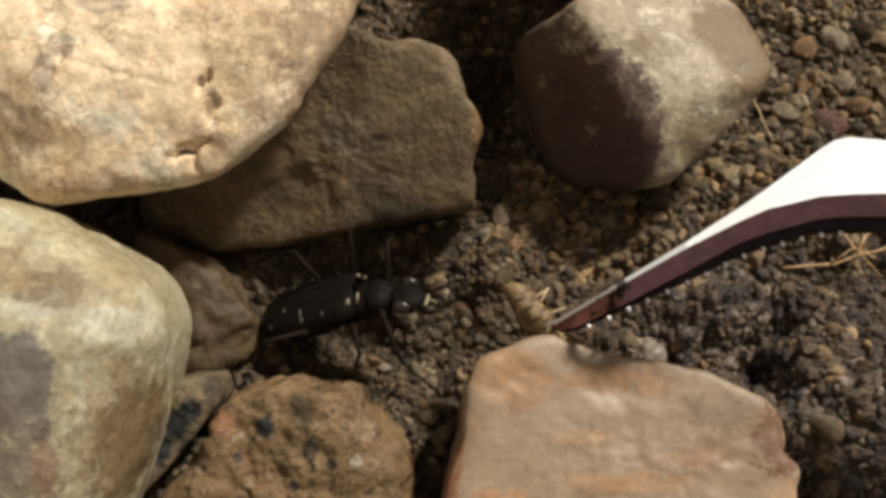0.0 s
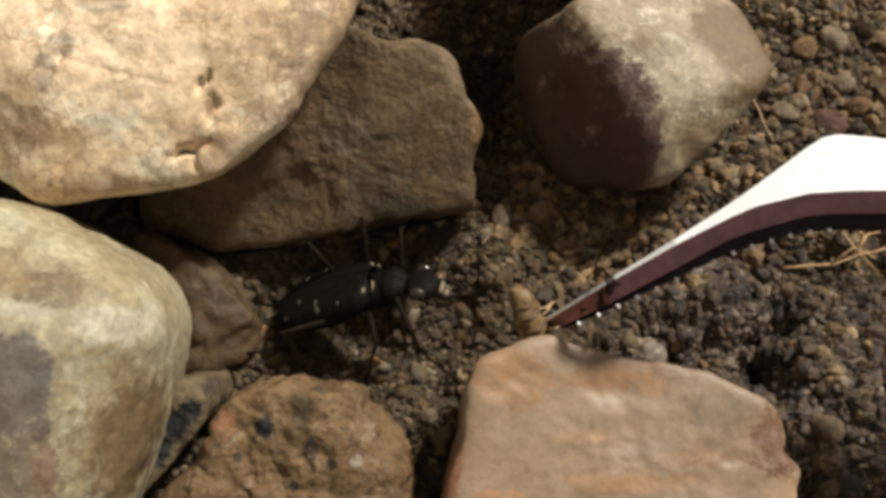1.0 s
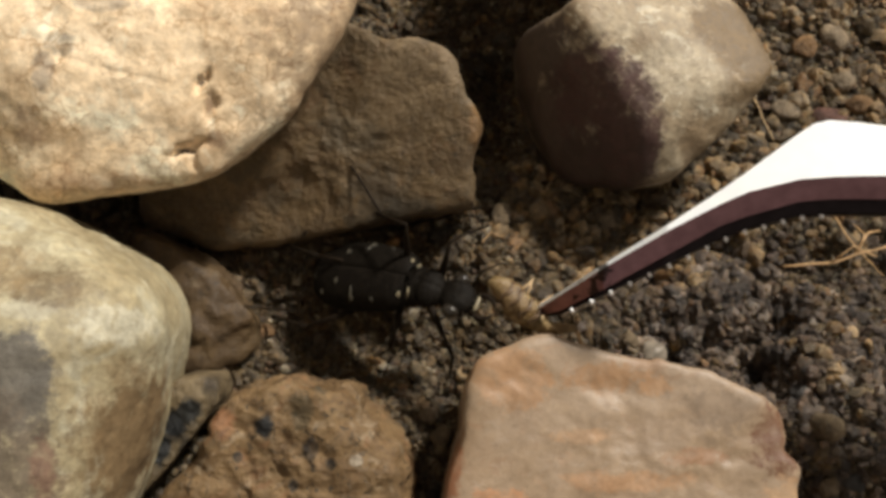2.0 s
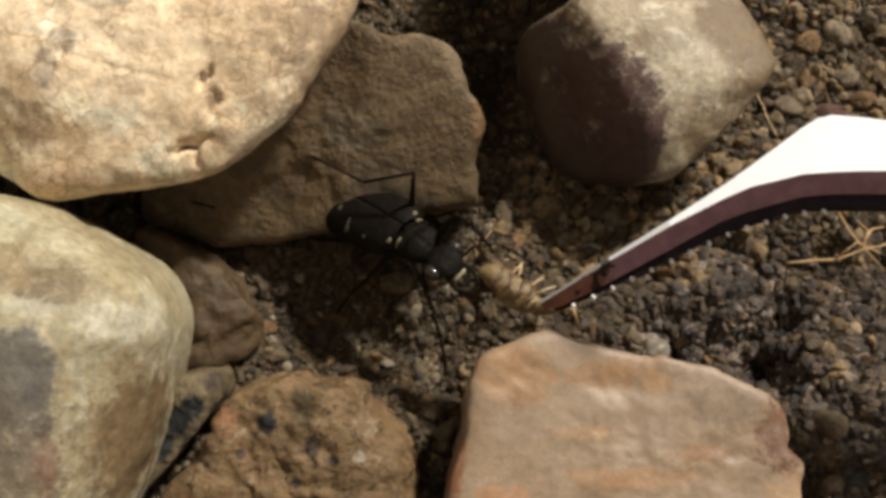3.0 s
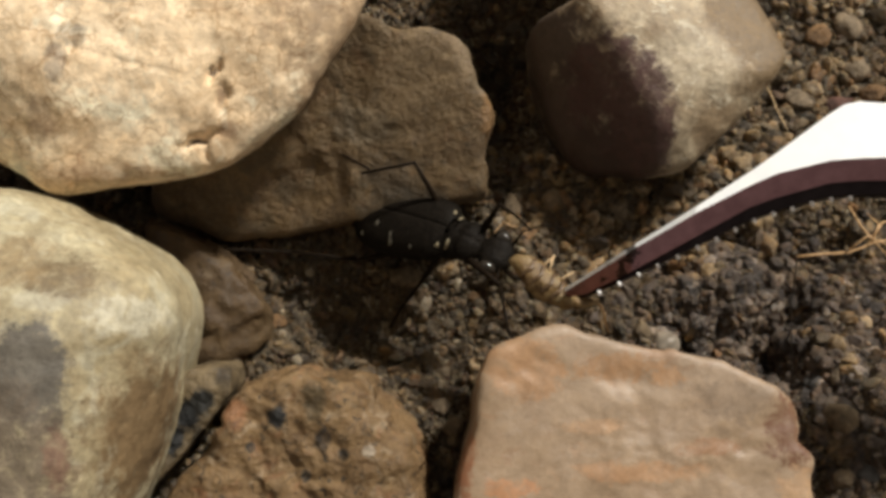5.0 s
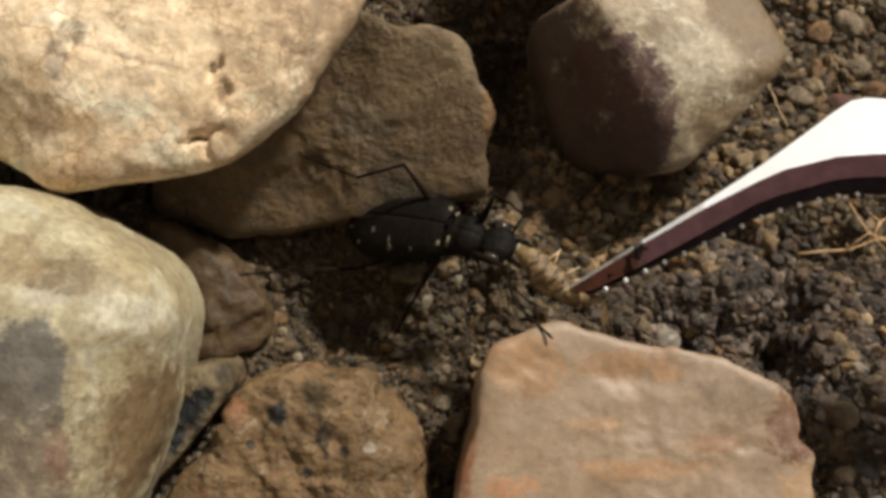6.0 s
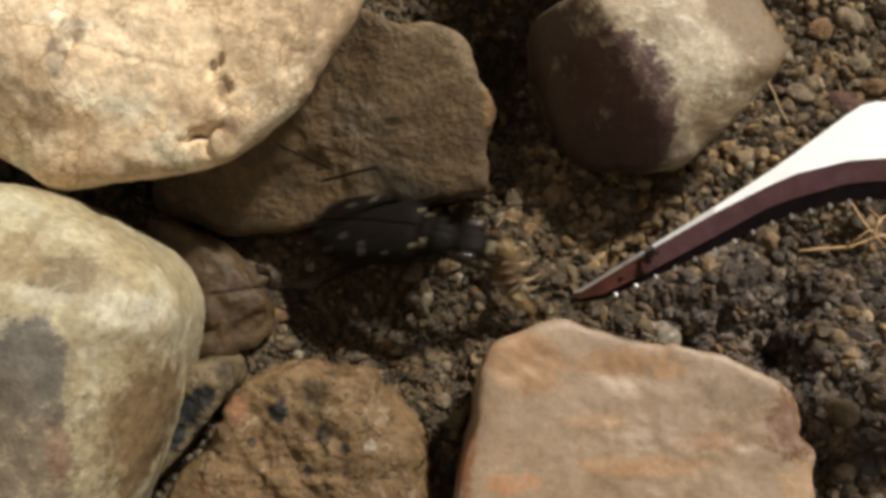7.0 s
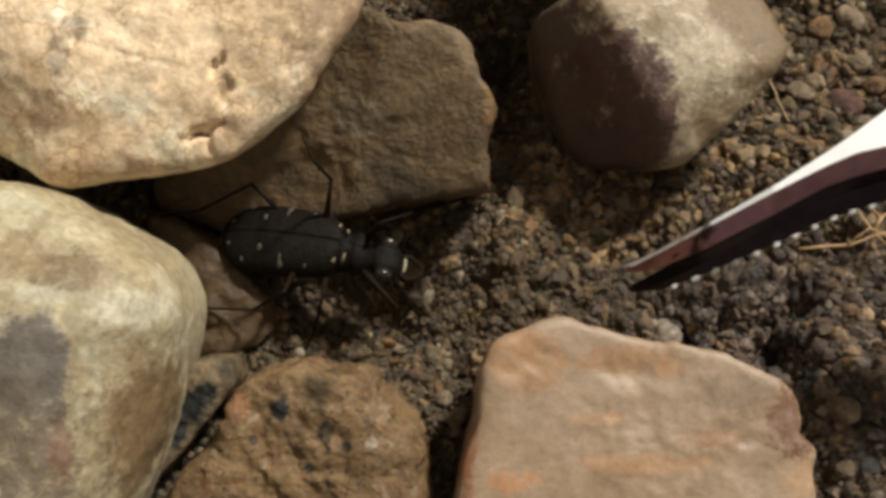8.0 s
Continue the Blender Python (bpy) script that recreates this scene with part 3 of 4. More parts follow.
def build_pebbles():
    tan = stone_mat("tan_pebble", [(0.32, (0.077, 0.055, 0.032)), (0.5, (0.170, 0.122, 0.070)), (0.68, (0.255, 0.183, 0.105))], size=0.8, grain=0.25, relief=0.6, gloss=0.6)
    pale = stone_mat("pale_pebble", [(0.32, (0.099, 0.074, 0.047)), (0.5, (0.220, 0.165, 0.105)), (0.68, (0.330, 0.247, 0.158))], size=0.8, grain=0.25, relief=0.6, gloss=0.6)
    amber = stone_mat("amber_pebble", [(0.32, (0.086, 0.047, 0.019)), (0.5, (0.190, 0.105, 0.042)), (0.68, (0.285, 0.158, 0.063))], size=0.8, grain=0.25, relief=0.6, gloss=0.6)
    red = stone_mat("red_pebble", [(0.32, (0.045, 0.020, 0.014)), (0.5, (0.100, 0.045, 0.032)), (0.68, (0.150, 0.068, 0.048))], size=0.8, grain=0.25, relief=0.6, gloss=0.6)
    grey = stone_mat("grey_pebble", [(0.32, (0.025, 0.023, 0.021)), (0.5, (0.055, 0.050, 0.046)), (0.68, (0.083, 0.075, 0.069))], size=0.8, grain=0.25, relief=0.6, gloss=0.6)
    quartz = plain_mat("milky_quartz", (0.33, 0.28, 0.22), 0.5, vary=0.35, size=0.5, coat=0.2)
    quartz.node_tree.nodes["Principled BSDF"].inputs["Transmission Weight"].default_value = 0.35
    pebble(24.7, -12.2, 2.2, tan, "round tan pebble on the soil crumbs", (1, 0.9, 0.8), 10, 1)
    pebble(14.2, -7.0, 1.7, quartz, "milky translucent quartz grain beside the pink slab", (1, 1.1, 0.9), 30, 2, 14)
    pebble(26.5, 15.9, 1.7, amber, "pale amber pebble in coarse sand", (1.1, 1, 0.8), 20, 3)
    pebble(24.6, 11.0, 1.5, pale, "pale tan pebble beside the two-toned stone", (1.3, 0.9, 0.7), -30, 4, 12)
    pebble(29.9, 11.6, 1.6, amber, "amber pebble in coarse sand", (1.2, 1, 0.8), 0, 5)
    pebble(27.6, 10.4, 2.3, red, "dull red angular pebble in coarse sand", (1.3, 1, 0.7), 15, 6, 12)
    pebble(12.5, -6.2, 1.3, tan, "small yellow-tan pebble beside the pink slab", (1, 1, 0.9), 0, 7)
    pebble(23.5, -9.9, 1.4, grey, "dark grey pebble on the soil crumbs", (1, 0.9, 0.9), 0, 8)
    pebble(24.9, -9.6, 1.3, pale, "small pale pebble on the soil crumbs", (1, 0.9, 0.9), 40, 9, 12)
    pebble(-3.0, -1.9, 1.8, tan, "tan angular pebble near the flat stone", (1.3, 0.9, 0.7), 20, 11, 12)
    pebble(-0.2, -1.4, 1.3, tan, "small brown pebble in the hollow", (1, 1.2, 0.7), 60, 12, 12)
    pebble(29.2, 13.6, 1.6, pale, "small pale pebble in coarse sand", (1.2, 1, 0.8), 10, 13)
    pebble(28.6, 16.8, 1.7, pale, "small pale pebble in coarse sand", (1, 1.3, 0.8), 50, 14, 12)
    pebble(11.5, 2.4, 1.5, pale, "pale angular pebble in the open sand", (1.1, 1, 0.8), 80, 15, 12)
    pebble(8.4, 1.0, 1.1, pale, "small pale pebble in the open sand", (1, 1, 0.8), 0, 16, 12)
    pebble(26.4, -15.6, 1.6, grey, "dark grey pebble on the soil crumbs", (1, 0.8, 0.8), 0, 17, 12)
    pebble(25.0, -15.9, 1.3, tan, "small tan pebble on the soil crumbs", (1, 1, 0.8), 0, 18, 12)
    pebble(-0.6, -11.2, 1.1, pale, "small pale pebble between the speckled stone and the slab", (1, 1, 0.8), 0, 19, 12)
    pebble(0.3, -12.6, 1.3, tan, "small tan pebble between the speckled stone and the slab", (1, 1, 0.8), 0, 20)
    pebble(-0.4, -8.6, 1.0, pale, "small pale pebble in the hollow", (1.2, 1, 0.8), 0, 21, 12)
    pebble(4.2, 3.0, 1.2, tan, "small tan pebble beside the flat stone", (1, 1.3, 0.8), 0, 22)
    pebble(1.8, -3.2, 1.0, amber, "small orange grain in the hollow", (1, 1, 0.8), 0, 23)
    pebble(-11.8, -5.3, 1.2, amber, "small orange grain beside the ochre stone", (1.3, 0.9, 0.7), 0, 24)


def thread(name, points, radius, material, label, category):
    """A fine bent fibre through the points (mm)."""
    fine = []
    for a, b in zip(points, points[1:]):
        for k in range(4):
            q = Vector(a).lerp(Vector(b), k / 4)
            fine.append(q + Vector((noise.noise(q), noise.noise(q + Vector((9, 0, 0))), 0)) * 0.12)
    fine.append(Vector(points[-1]))
    ob = new(name, rod(name, fine, [radius * (1 - 0.5 * i / len(fine)) for i in range(len(fine))], 6))
    ob.data.materials.append(material)
    return tagged(ob, label, category)


def build_threads():
    root = thread("root", [(23.1, -1.2, 0.8), (26.5, -1.1, 1.2), (27.9, -0.6, 1.6), (30.3, 0.1, 1.4), (33, 0.6, 0.8)], 0.11, M_root, "dry branching orange-brown rootlet on the sand", "root")
    for pts in ([(26.9, 2.4, 0.9), (27.4, 0.7, 1.4), (28.1, -0.5, 1.6), (29.7, -1.9, 0.8)], [(27.7, -0.6, 1.6), (28.8, 0.9, 1.6), (29.8, 1.3, 1.0)], [(26.2, -1.1, 1.2), (27.6, -0.2, 1.9), (29.2, -0.7, 1.3)], [(27.9, -0.6, 1.6), (28.4, 0.6, 2.0), (27.9, 1.6, 1.4)]):
        part("branch", rod("branch", pts, [0.09, 0.075, 0.06, 0.04][:len(pts)], 6), M_root, root)
    thread("hair", [(20.9, 11.4, 4.4), (21.3, 10.5, 3.8), (22.0, 9.3, 2.9), (23.0, 7.6, 1.9)], 0.09, M_hair, "single fine tan plant hair leaning on a stone", "hair")
    thread("fibre", [(23.1, -1.5, 0.8), (22.4, -4.4, 0.7), (22.2, -6.8, 0.7), (22.0, -9.0, 1.0), (22.0, -10.6, 0.8)], 0.06, M_legs, "thin dark fibre lying across the soil", "fibre")
    thread("twig", [(-2.6, 1.7, 0.3), (-0.6, 2.2, 0.6), (1.4, 2.7, 0.8), (3.0, 3.3, 0.6)], 0.14, M_legs, "dark thin twig along the foot of the flat stone", "twig")
    thread("fibre", [(3.0, 0.7, 0.3), (3.6, 1.4, 0.5), (4.5, 1.1, 0.4)], 0.06, M_root, "short curled pale fibre on the sand", "fibre")


# ---- stones ----
def build_stones():
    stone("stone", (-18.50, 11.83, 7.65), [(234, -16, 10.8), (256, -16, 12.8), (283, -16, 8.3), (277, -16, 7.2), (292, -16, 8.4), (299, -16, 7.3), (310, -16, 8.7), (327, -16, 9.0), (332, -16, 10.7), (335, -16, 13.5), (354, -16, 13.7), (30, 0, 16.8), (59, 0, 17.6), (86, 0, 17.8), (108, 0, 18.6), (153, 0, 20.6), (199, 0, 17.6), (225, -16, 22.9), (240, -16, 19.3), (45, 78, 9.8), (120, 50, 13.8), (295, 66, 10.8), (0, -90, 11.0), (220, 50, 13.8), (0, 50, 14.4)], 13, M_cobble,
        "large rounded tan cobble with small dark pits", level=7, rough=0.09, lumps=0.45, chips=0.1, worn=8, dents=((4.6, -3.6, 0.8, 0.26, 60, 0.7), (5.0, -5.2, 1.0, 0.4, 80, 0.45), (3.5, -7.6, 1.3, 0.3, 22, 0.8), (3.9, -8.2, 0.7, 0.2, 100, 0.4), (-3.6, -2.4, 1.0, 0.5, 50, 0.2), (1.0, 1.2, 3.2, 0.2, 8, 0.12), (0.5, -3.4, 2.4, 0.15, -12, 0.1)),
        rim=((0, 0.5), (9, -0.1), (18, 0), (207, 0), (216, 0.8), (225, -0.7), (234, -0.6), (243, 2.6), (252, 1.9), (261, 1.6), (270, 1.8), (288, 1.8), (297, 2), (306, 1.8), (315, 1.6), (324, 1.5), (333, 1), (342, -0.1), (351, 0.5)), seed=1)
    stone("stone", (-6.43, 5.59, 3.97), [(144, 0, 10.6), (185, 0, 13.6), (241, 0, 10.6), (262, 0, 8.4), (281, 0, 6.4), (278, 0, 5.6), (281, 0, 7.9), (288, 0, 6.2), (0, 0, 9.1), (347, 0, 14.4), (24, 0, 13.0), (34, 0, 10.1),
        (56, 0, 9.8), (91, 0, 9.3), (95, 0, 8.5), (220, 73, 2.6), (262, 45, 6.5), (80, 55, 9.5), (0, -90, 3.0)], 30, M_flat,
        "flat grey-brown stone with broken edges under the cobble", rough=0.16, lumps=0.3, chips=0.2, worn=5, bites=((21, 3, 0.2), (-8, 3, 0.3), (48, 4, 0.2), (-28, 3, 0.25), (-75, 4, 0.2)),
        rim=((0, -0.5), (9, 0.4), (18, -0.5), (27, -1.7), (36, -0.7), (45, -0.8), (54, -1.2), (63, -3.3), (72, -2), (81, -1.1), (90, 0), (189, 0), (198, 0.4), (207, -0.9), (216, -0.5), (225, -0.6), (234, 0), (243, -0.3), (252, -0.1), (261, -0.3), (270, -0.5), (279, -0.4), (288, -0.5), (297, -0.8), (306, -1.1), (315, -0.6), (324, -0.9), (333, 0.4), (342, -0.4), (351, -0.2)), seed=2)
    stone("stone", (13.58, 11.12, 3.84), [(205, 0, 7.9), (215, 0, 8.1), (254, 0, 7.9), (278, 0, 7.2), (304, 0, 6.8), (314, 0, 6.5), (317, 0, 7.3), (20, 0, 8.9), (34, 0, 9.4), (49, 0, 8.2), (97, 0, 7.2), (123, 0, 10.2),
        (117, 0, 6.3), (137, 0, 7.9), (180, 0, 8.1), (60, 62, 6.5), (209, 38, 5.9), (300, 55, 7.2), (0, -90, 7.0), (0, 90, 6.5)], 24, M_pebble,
        "smooth ridged stone, pale tan, maroon half darkened in colour as shade", rough=0.06, lumps=0.25, chips=0.1, worn=6,
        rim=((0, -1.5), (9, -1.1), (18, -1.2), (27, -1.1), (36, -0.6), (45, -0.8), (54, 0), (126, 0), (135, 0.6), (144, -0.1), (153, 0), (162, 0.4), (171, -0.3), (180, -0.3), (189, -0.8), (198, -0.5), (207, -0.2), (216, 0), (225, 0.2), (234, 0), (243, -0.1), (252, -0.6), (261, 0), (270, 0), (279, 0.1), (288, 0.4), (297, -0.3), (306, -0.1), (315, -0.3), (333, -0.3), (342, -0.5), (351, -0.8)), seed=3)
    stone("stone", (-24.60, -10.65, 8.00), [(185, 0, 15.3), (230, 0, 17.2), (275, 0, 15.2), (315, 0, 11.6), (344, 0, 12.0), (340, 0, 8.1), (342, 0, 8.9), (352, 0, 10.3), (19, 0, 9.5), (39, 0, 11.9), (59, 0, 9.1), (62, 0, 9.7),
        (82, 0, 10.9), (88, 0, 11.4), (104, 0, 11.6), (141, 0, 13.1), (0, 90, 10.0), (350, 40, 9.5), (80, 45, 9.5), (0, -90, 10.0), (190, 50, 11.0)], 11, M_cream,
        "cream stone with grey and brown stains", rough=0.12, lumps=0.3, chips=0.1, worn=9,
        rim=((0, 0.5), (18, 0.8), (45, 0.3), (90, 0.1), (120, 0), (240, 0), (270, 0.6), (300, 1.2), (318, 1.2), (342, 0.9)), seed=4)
    stone("stone", (11.75, -15.04, 3.50), [(166, 0, 12.1), (168, 0, 11.3), (240, 0, 12.0), (270, 0, 9.4), (304, 0, 10.2), (342, 0, 11.0), (17, 0, 13.0), (13, 0, 9.6), (15, 0, 9.8), (66, -15, 9.4), (76, -15, 8.6), (77, -15, 8.6),
        (72, -15, 4.8), (108, -15, 7.6), (166, 0, 11.0), (60, 80, 4.5), (90, 50, 12.5), (350, 45, 12.5), (190, 50, 12.2), (0, -90, 5.0)], 30, M_slab,
        "angular pink and orange quartz slab", rough=0.10, lumps=0.2, chips=0.18, dents=((-7.5, 5.4, 1.6, 0.5, 30, 0.25), (-1.5, 4.7, 2.2, 0.5, -10, 0.12), (5.0, 1.0, 1.8, 0.5, -20, 0.12)), bites=((7, 3, 0.6), (118, 3, 0.3), (84, 2, 0.25), (150, 3, 0.3)),
        rim=((0, -0.2), (9, -0.6), (18, -0.5), (27, 0.9), (36, 1.3), (45, 1.2), (54, 1.5), (63, 1.3), (72, 1), (81, 1.1), (90, 0.6), (99, 0.4), (108, 0.2), (117, 0.3), (126, 0.8), (135, 0.6), (144, 0.5), (153, 0.3), (162, -0.1), (171, -0.4), (180, -0.1), (189, -0.2), (198, -0.3), (207, 0), (333, 0), (342, -1.2), (351, -1.2)), seed=5)
    stone("stone", (-8.84, -14.92, 2.50), [(140, 0, 5.6), (142, 0, 8.7), (166, 0, 8.3), (238, 0, 9.6), (267, 0, 8.2), (297, 0, 8.6), (353, 0, 8.0), (2, 0, 12.2), (46, 0, 9.6), (24, 0, 6.6), (56, 0, 6.7), (83, 0, 5.9),
        (93, 0, 5.6), (104, 0, 9.1), (151, 0, 9.0), (0, 90, 4.5), (30, 45, 7.0), (150, 50, 7.0), (0, -90, 4.0)], 16, M_speck,
        "rough orange-tan stone speckled with black", rough=0.35, lumps=0.5, chips=0.4, worn=4, bites=((25, 5, 0.5), (62, 6, 0.4), (100, 5, 0.4), (5, 4, 0.4)),
        rim=((0, 0.5), (9, 0.7), (18, 0), (27, 0.4), (36, -1.7), (45, -1), (54, -0.6), (63, -0.6), (72, -1.1), (81, -0.9), (90, -0.2), (99, 0), (108, -0.9), (117, -0.7), (126, 0), (135, -0.1), (144, 0.1), (153, -0.9), (162, -0.7), (171, -1.4), (180, -1.6), (189, -1.3), (198, -0.6), (207, -1.3), (216, 0), (324, 0), (333, 0.1), (342, -0.1), (351, -0.4)), seed=6)
    stone("stone", (-16.53, -12.50, 1.50), [(174, 0, 2.5), (290, 0, 3.3), (319, 0, 1.4), (322, 0, 1.3), (7, 0, 3.5), (79, 0, 3.8), (114, 0, 2.8), (154, 0, 1.8), (0, 90, 2.4), (0, -90, 3.0)], 14, M_strip,
        "narrow tan stone with black patches wedged between stones", level=6, rough=0.25, lumps=0.2, seed=7)
    stone("stone", (-15.60, -4.05, 0.30), [(202, 0, 3.6), (228, 0, 3.7), (270, 0, 4.0), (309, 0, 4.4), (357, 0, 4.2), (28, 0, 3.0), (42, 0, 2.7), (60, 0, 3.0), (69, 0, 3.4), (180, 0, 4.4), (0, 90, 2.2), (330, 45, 3.5), (0, -90, 3.0)], 12, M_brown,
        "low ochre-brown stone half sunk in sand", level=5, rough=0.3, lumps=0.4, chips=0.6, seed=8)
    # Out of view, added so its shadow darkens the gap by the flat stone.
    stone("stone", (11.0, 25.0, 5.0), [(0, 0, 7.0), (50, 0, 7.5), (110, 0, 7.0), (165, 0, 6.5), (215, 0, 7.0), (262, 0, 6.0), (310, 0, 6.5), (0, 90, 9.5), (90, 55, 9.0), (200, 55, 9.0), (0, -90, 8.0)], 10, M_brown,
        "unseen stone added behind the two-toned stone to shade the gap", level=5, rough=0.3, lumps=0.5, seed=9)


# ---- steel tweezers ----
# along the arm: length, upper edge, ridge, lower edge, rise (mm)
ARM = [(0.00, 0.25, 0.15, -0.16, 0.00), (0.45, 0.53, 0.27, -0.17, 0.78), (1.60, 1.38, 1.16, 0.19, 2.78), (3.78, 3.05, 2.79, 1.54, 6.03),
       (7.08, 5.24, 4.86, 3.49, 8.10), (9.90, 7.10, 6.32, 5.07, 8.55), (11.28, 8.08, 6.93, 5.59, 8.78), (14.00, 10.10, 7.59, 6.36, 9.20),
       (14.93, 10.70, 7.65, 6.46, 9.34), (15.73, 10.86, 7.70, 6.51, 9.46), (17.13, 10.73, 7.73, 6.51, 9.67), (23.01, 9.83, 7.72, 6.46, 10.59),
       (32.72, 8.91, 7.84, 6.49, 11.48), (47.98, 9.21, 8.32, 7.06, 13.00)]


def loft(name, loops):
    n = len(loops[0])
    verts = [Vector(q) * MM for loop in loops for q in loop]
    faces = [(i * n + k, (i + 1) * n + k, (i + 1) * n + (k + 1) % n, i * n + (k + 1) % n) for i in range(len(loops) - 1) for k in range(n)]
    faces += [tuple(range(n)), tuple(range((len(loops) - 1) * n, len(loops) * n))[::-1]]
    me = mesh_of(name, verts, faces)
    bm = bmesh.new()
    bm.from_mesh(me)
    bmesh.ops.recalc_face_normals(bm, faces=bm.faces)
    bm.to_mesh(me)
    bm.free()
    return me


def rounded(ob, width, segments=2):
    b = ob.modifiers.new("edge", "BEVEL")
    b.width, b.segments, b.limit_method, b.angle_limit = width * MM, segments, "ANGLE", radians(25)
    ob.modifiers.new("normals", "WEIGHTED_NORMAL")
    return ob


def arm_at(x):
    xs = [r[0] for r in ARM]
    return [float(np.interp(x, xs, [r[k] for r in ARM])) for k in range(1, 5)]


def build_tweezers():
    grip = new("tweezers")
    tagged(grip, "curved steel tweezers with serrated jaws holding a small larva", "tweezers")
    stations = sorted(set([r[0] for r in ARM] + [0.25, 1.2, 3.3, 6.9, 10.8, 16.0, 19.5, 20.6, 25.0]))
    upper, lower = [], []
    for x in stations:
        a, b, c, z = arm_at(x)
        wide = min(1.0, 0.25 + x / 6)
        upper.append([(x, a, z - 0.3 * (a - b)), (x, b, z), (x, c, z - 0.75 * wide), (x, c + 0.25, z - 1.3 * wide), (x, a - 0.1, z - 0.3 * (a - b) - 0.5 * wide)])
        drop = 0.12 + 0.75 * min(1.0, x / 9)
        lower.append([(x + 0.1, c + 0.4 * wide, z - 1.95 * wide), (x + 0.1, c - drop * 0.8, z - 2.05 * wide), (x + 0.1, c - drop, z - 2.5 * wide), (x + 0.1, c - drop * 0.6, z - 3.3 * wide), (x + 0.1, a - 0.2, z - 0.4 * (a - b) - 2.8 * wide)])
    near = rounded(part("arm", loft("arm", upper), M_polish, grip, "polished steel arm, white highlight and maroon reflection put in its colour"), 0.07)
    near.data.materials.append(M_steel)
    # Every fifth face is the outer one, coloured white as a highlight.
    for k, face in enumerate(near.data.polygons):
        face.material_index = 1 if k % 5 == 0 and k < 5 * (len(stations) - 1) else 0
    far = rounded(part("arm", loft("arm", lower), M_shade, grip, "serrated lower steel arm, coloured near black as shade"), 0.07)
    tooth = None
    for k in range(14):
        x = 2.2 + k * 1.02
        a, b, c, z = arm_at(x)
        drop = 0.12 + 0.75 * min(1.0, x / 9)
        if tooth is None:
            tooth = egg("tooth", (0.13, 0.17, 0.22), level=2)
            tooth.materials.append(M_teeth)
        t = new("tooth", tooth)
        t.parent = far
        t.matrix_basis = pose((x + 0.1) * MM, (c - drop * 0.97) * MM, (z - 1.95 * min(1.0, 0.25 + x / 6)) * MM, 0, 0, 28)
    return grip, far


# ---- tiger beetle ----
def elytron_at(s, q, side):
    """A point on the wing case: s from front to tip, q from the seam to the rim (mm)."""
    half = 0.8 + 0.2 * math.sin(math.pi / 2 * min(1, s / 0.55))
    tip = 1.0 if s < 0.55 else max(0.0, 1 - ((s - 0.55) / 0.45) ** 2.6) ** 0.5
    front = min(1.0, 0.55 + (s / 0.1) ** 0.5 * 0.45) if s < 0.1 else 1.0
    w = 2.42 * half * tip * front
    return Vector((-0.1 - 8.0 * s, side * (0.015 + q * w), 1.35 * (0.72 + 0.28 * math.sin(math.pi * min(1, s * 0.9 + 0.1))) * (tip ** 0.8) * max(0.0, 1 - q ** 2.6) ** 0.5 * (0.8 + 0.2 * front)))


def elytron_mesh(side):
    rows, cols = 30, 14
    verts, faces = [], []
    for i in range(rows + 1):
        for j in range(cols + 1):
            q = math.sin(math.pi / 2 * j / cols)
            v = elytron_at(i / rows, q, side)
            verts.append(v * MM)
    top = len(verts)
    for i in range(rows + 1):
        for j in (0, cols):
            v = elytron_at(i / rows, j / cols, side)
            verts.append(Vector((v.x, v.y, -0.25 * (1 - (i / rows) ** 3))) * MM)
    for i in range(rows):
        for j in range(cols):
            a = i * (cols + 1) + j
            faces.append((a, a + 1, a + cols + 2, a + cols + 1))
        u = top + 2 * i
        faces.append((i * (cols + 1) + cols, u + 1, u + 3, (i + 1) * (cols + 1) + cols))
        faces.append((u, i * (cols + 1), (i + 1) * (cols + 1), u + 2))
        faces.append((u + 1, u, u + 2, u + 3))
    return mesh_of("elytron", verts, faces)


def mark_mesh(s, q, ds, dq, side):
    """An ivory mark lying on the wing case."""
    verts, faces = [], []
    rings, sides = 3, 12
    n = (elytron_at(s, q, side) - Vector((-4, 0, -3))).normalized()
    verts.append((elytron_at(s, q, side) + n * 0.05) * MM)
    for r in range(1, rings + 1):
        for k in range(sides):
            a = 2 * math.pi * k / sides
            w = 1 + 0.18 * math.sin(3 * a + s * 40)
            p = elytron_at(s + ds * r / rings * math.cos(a) * w, min(0.985, q + dq * r / rings * math.sin(a) * w), side)
            verts.append((p + n * (0.045 if r < rings else -0.03)) * MM)
    faces += [(0, 1 + k, 1 + (k + 1) % sides) for k in range(sides)]
    for r in range(rings - 1):
        for k in range(sides):
            a, b = 1 + r * sides + k, 1 + r * sides + (k + 1) % sides
            faces.append((a, a + sides, b + sides, b))
    return mesh_of("spot", verts, faces)


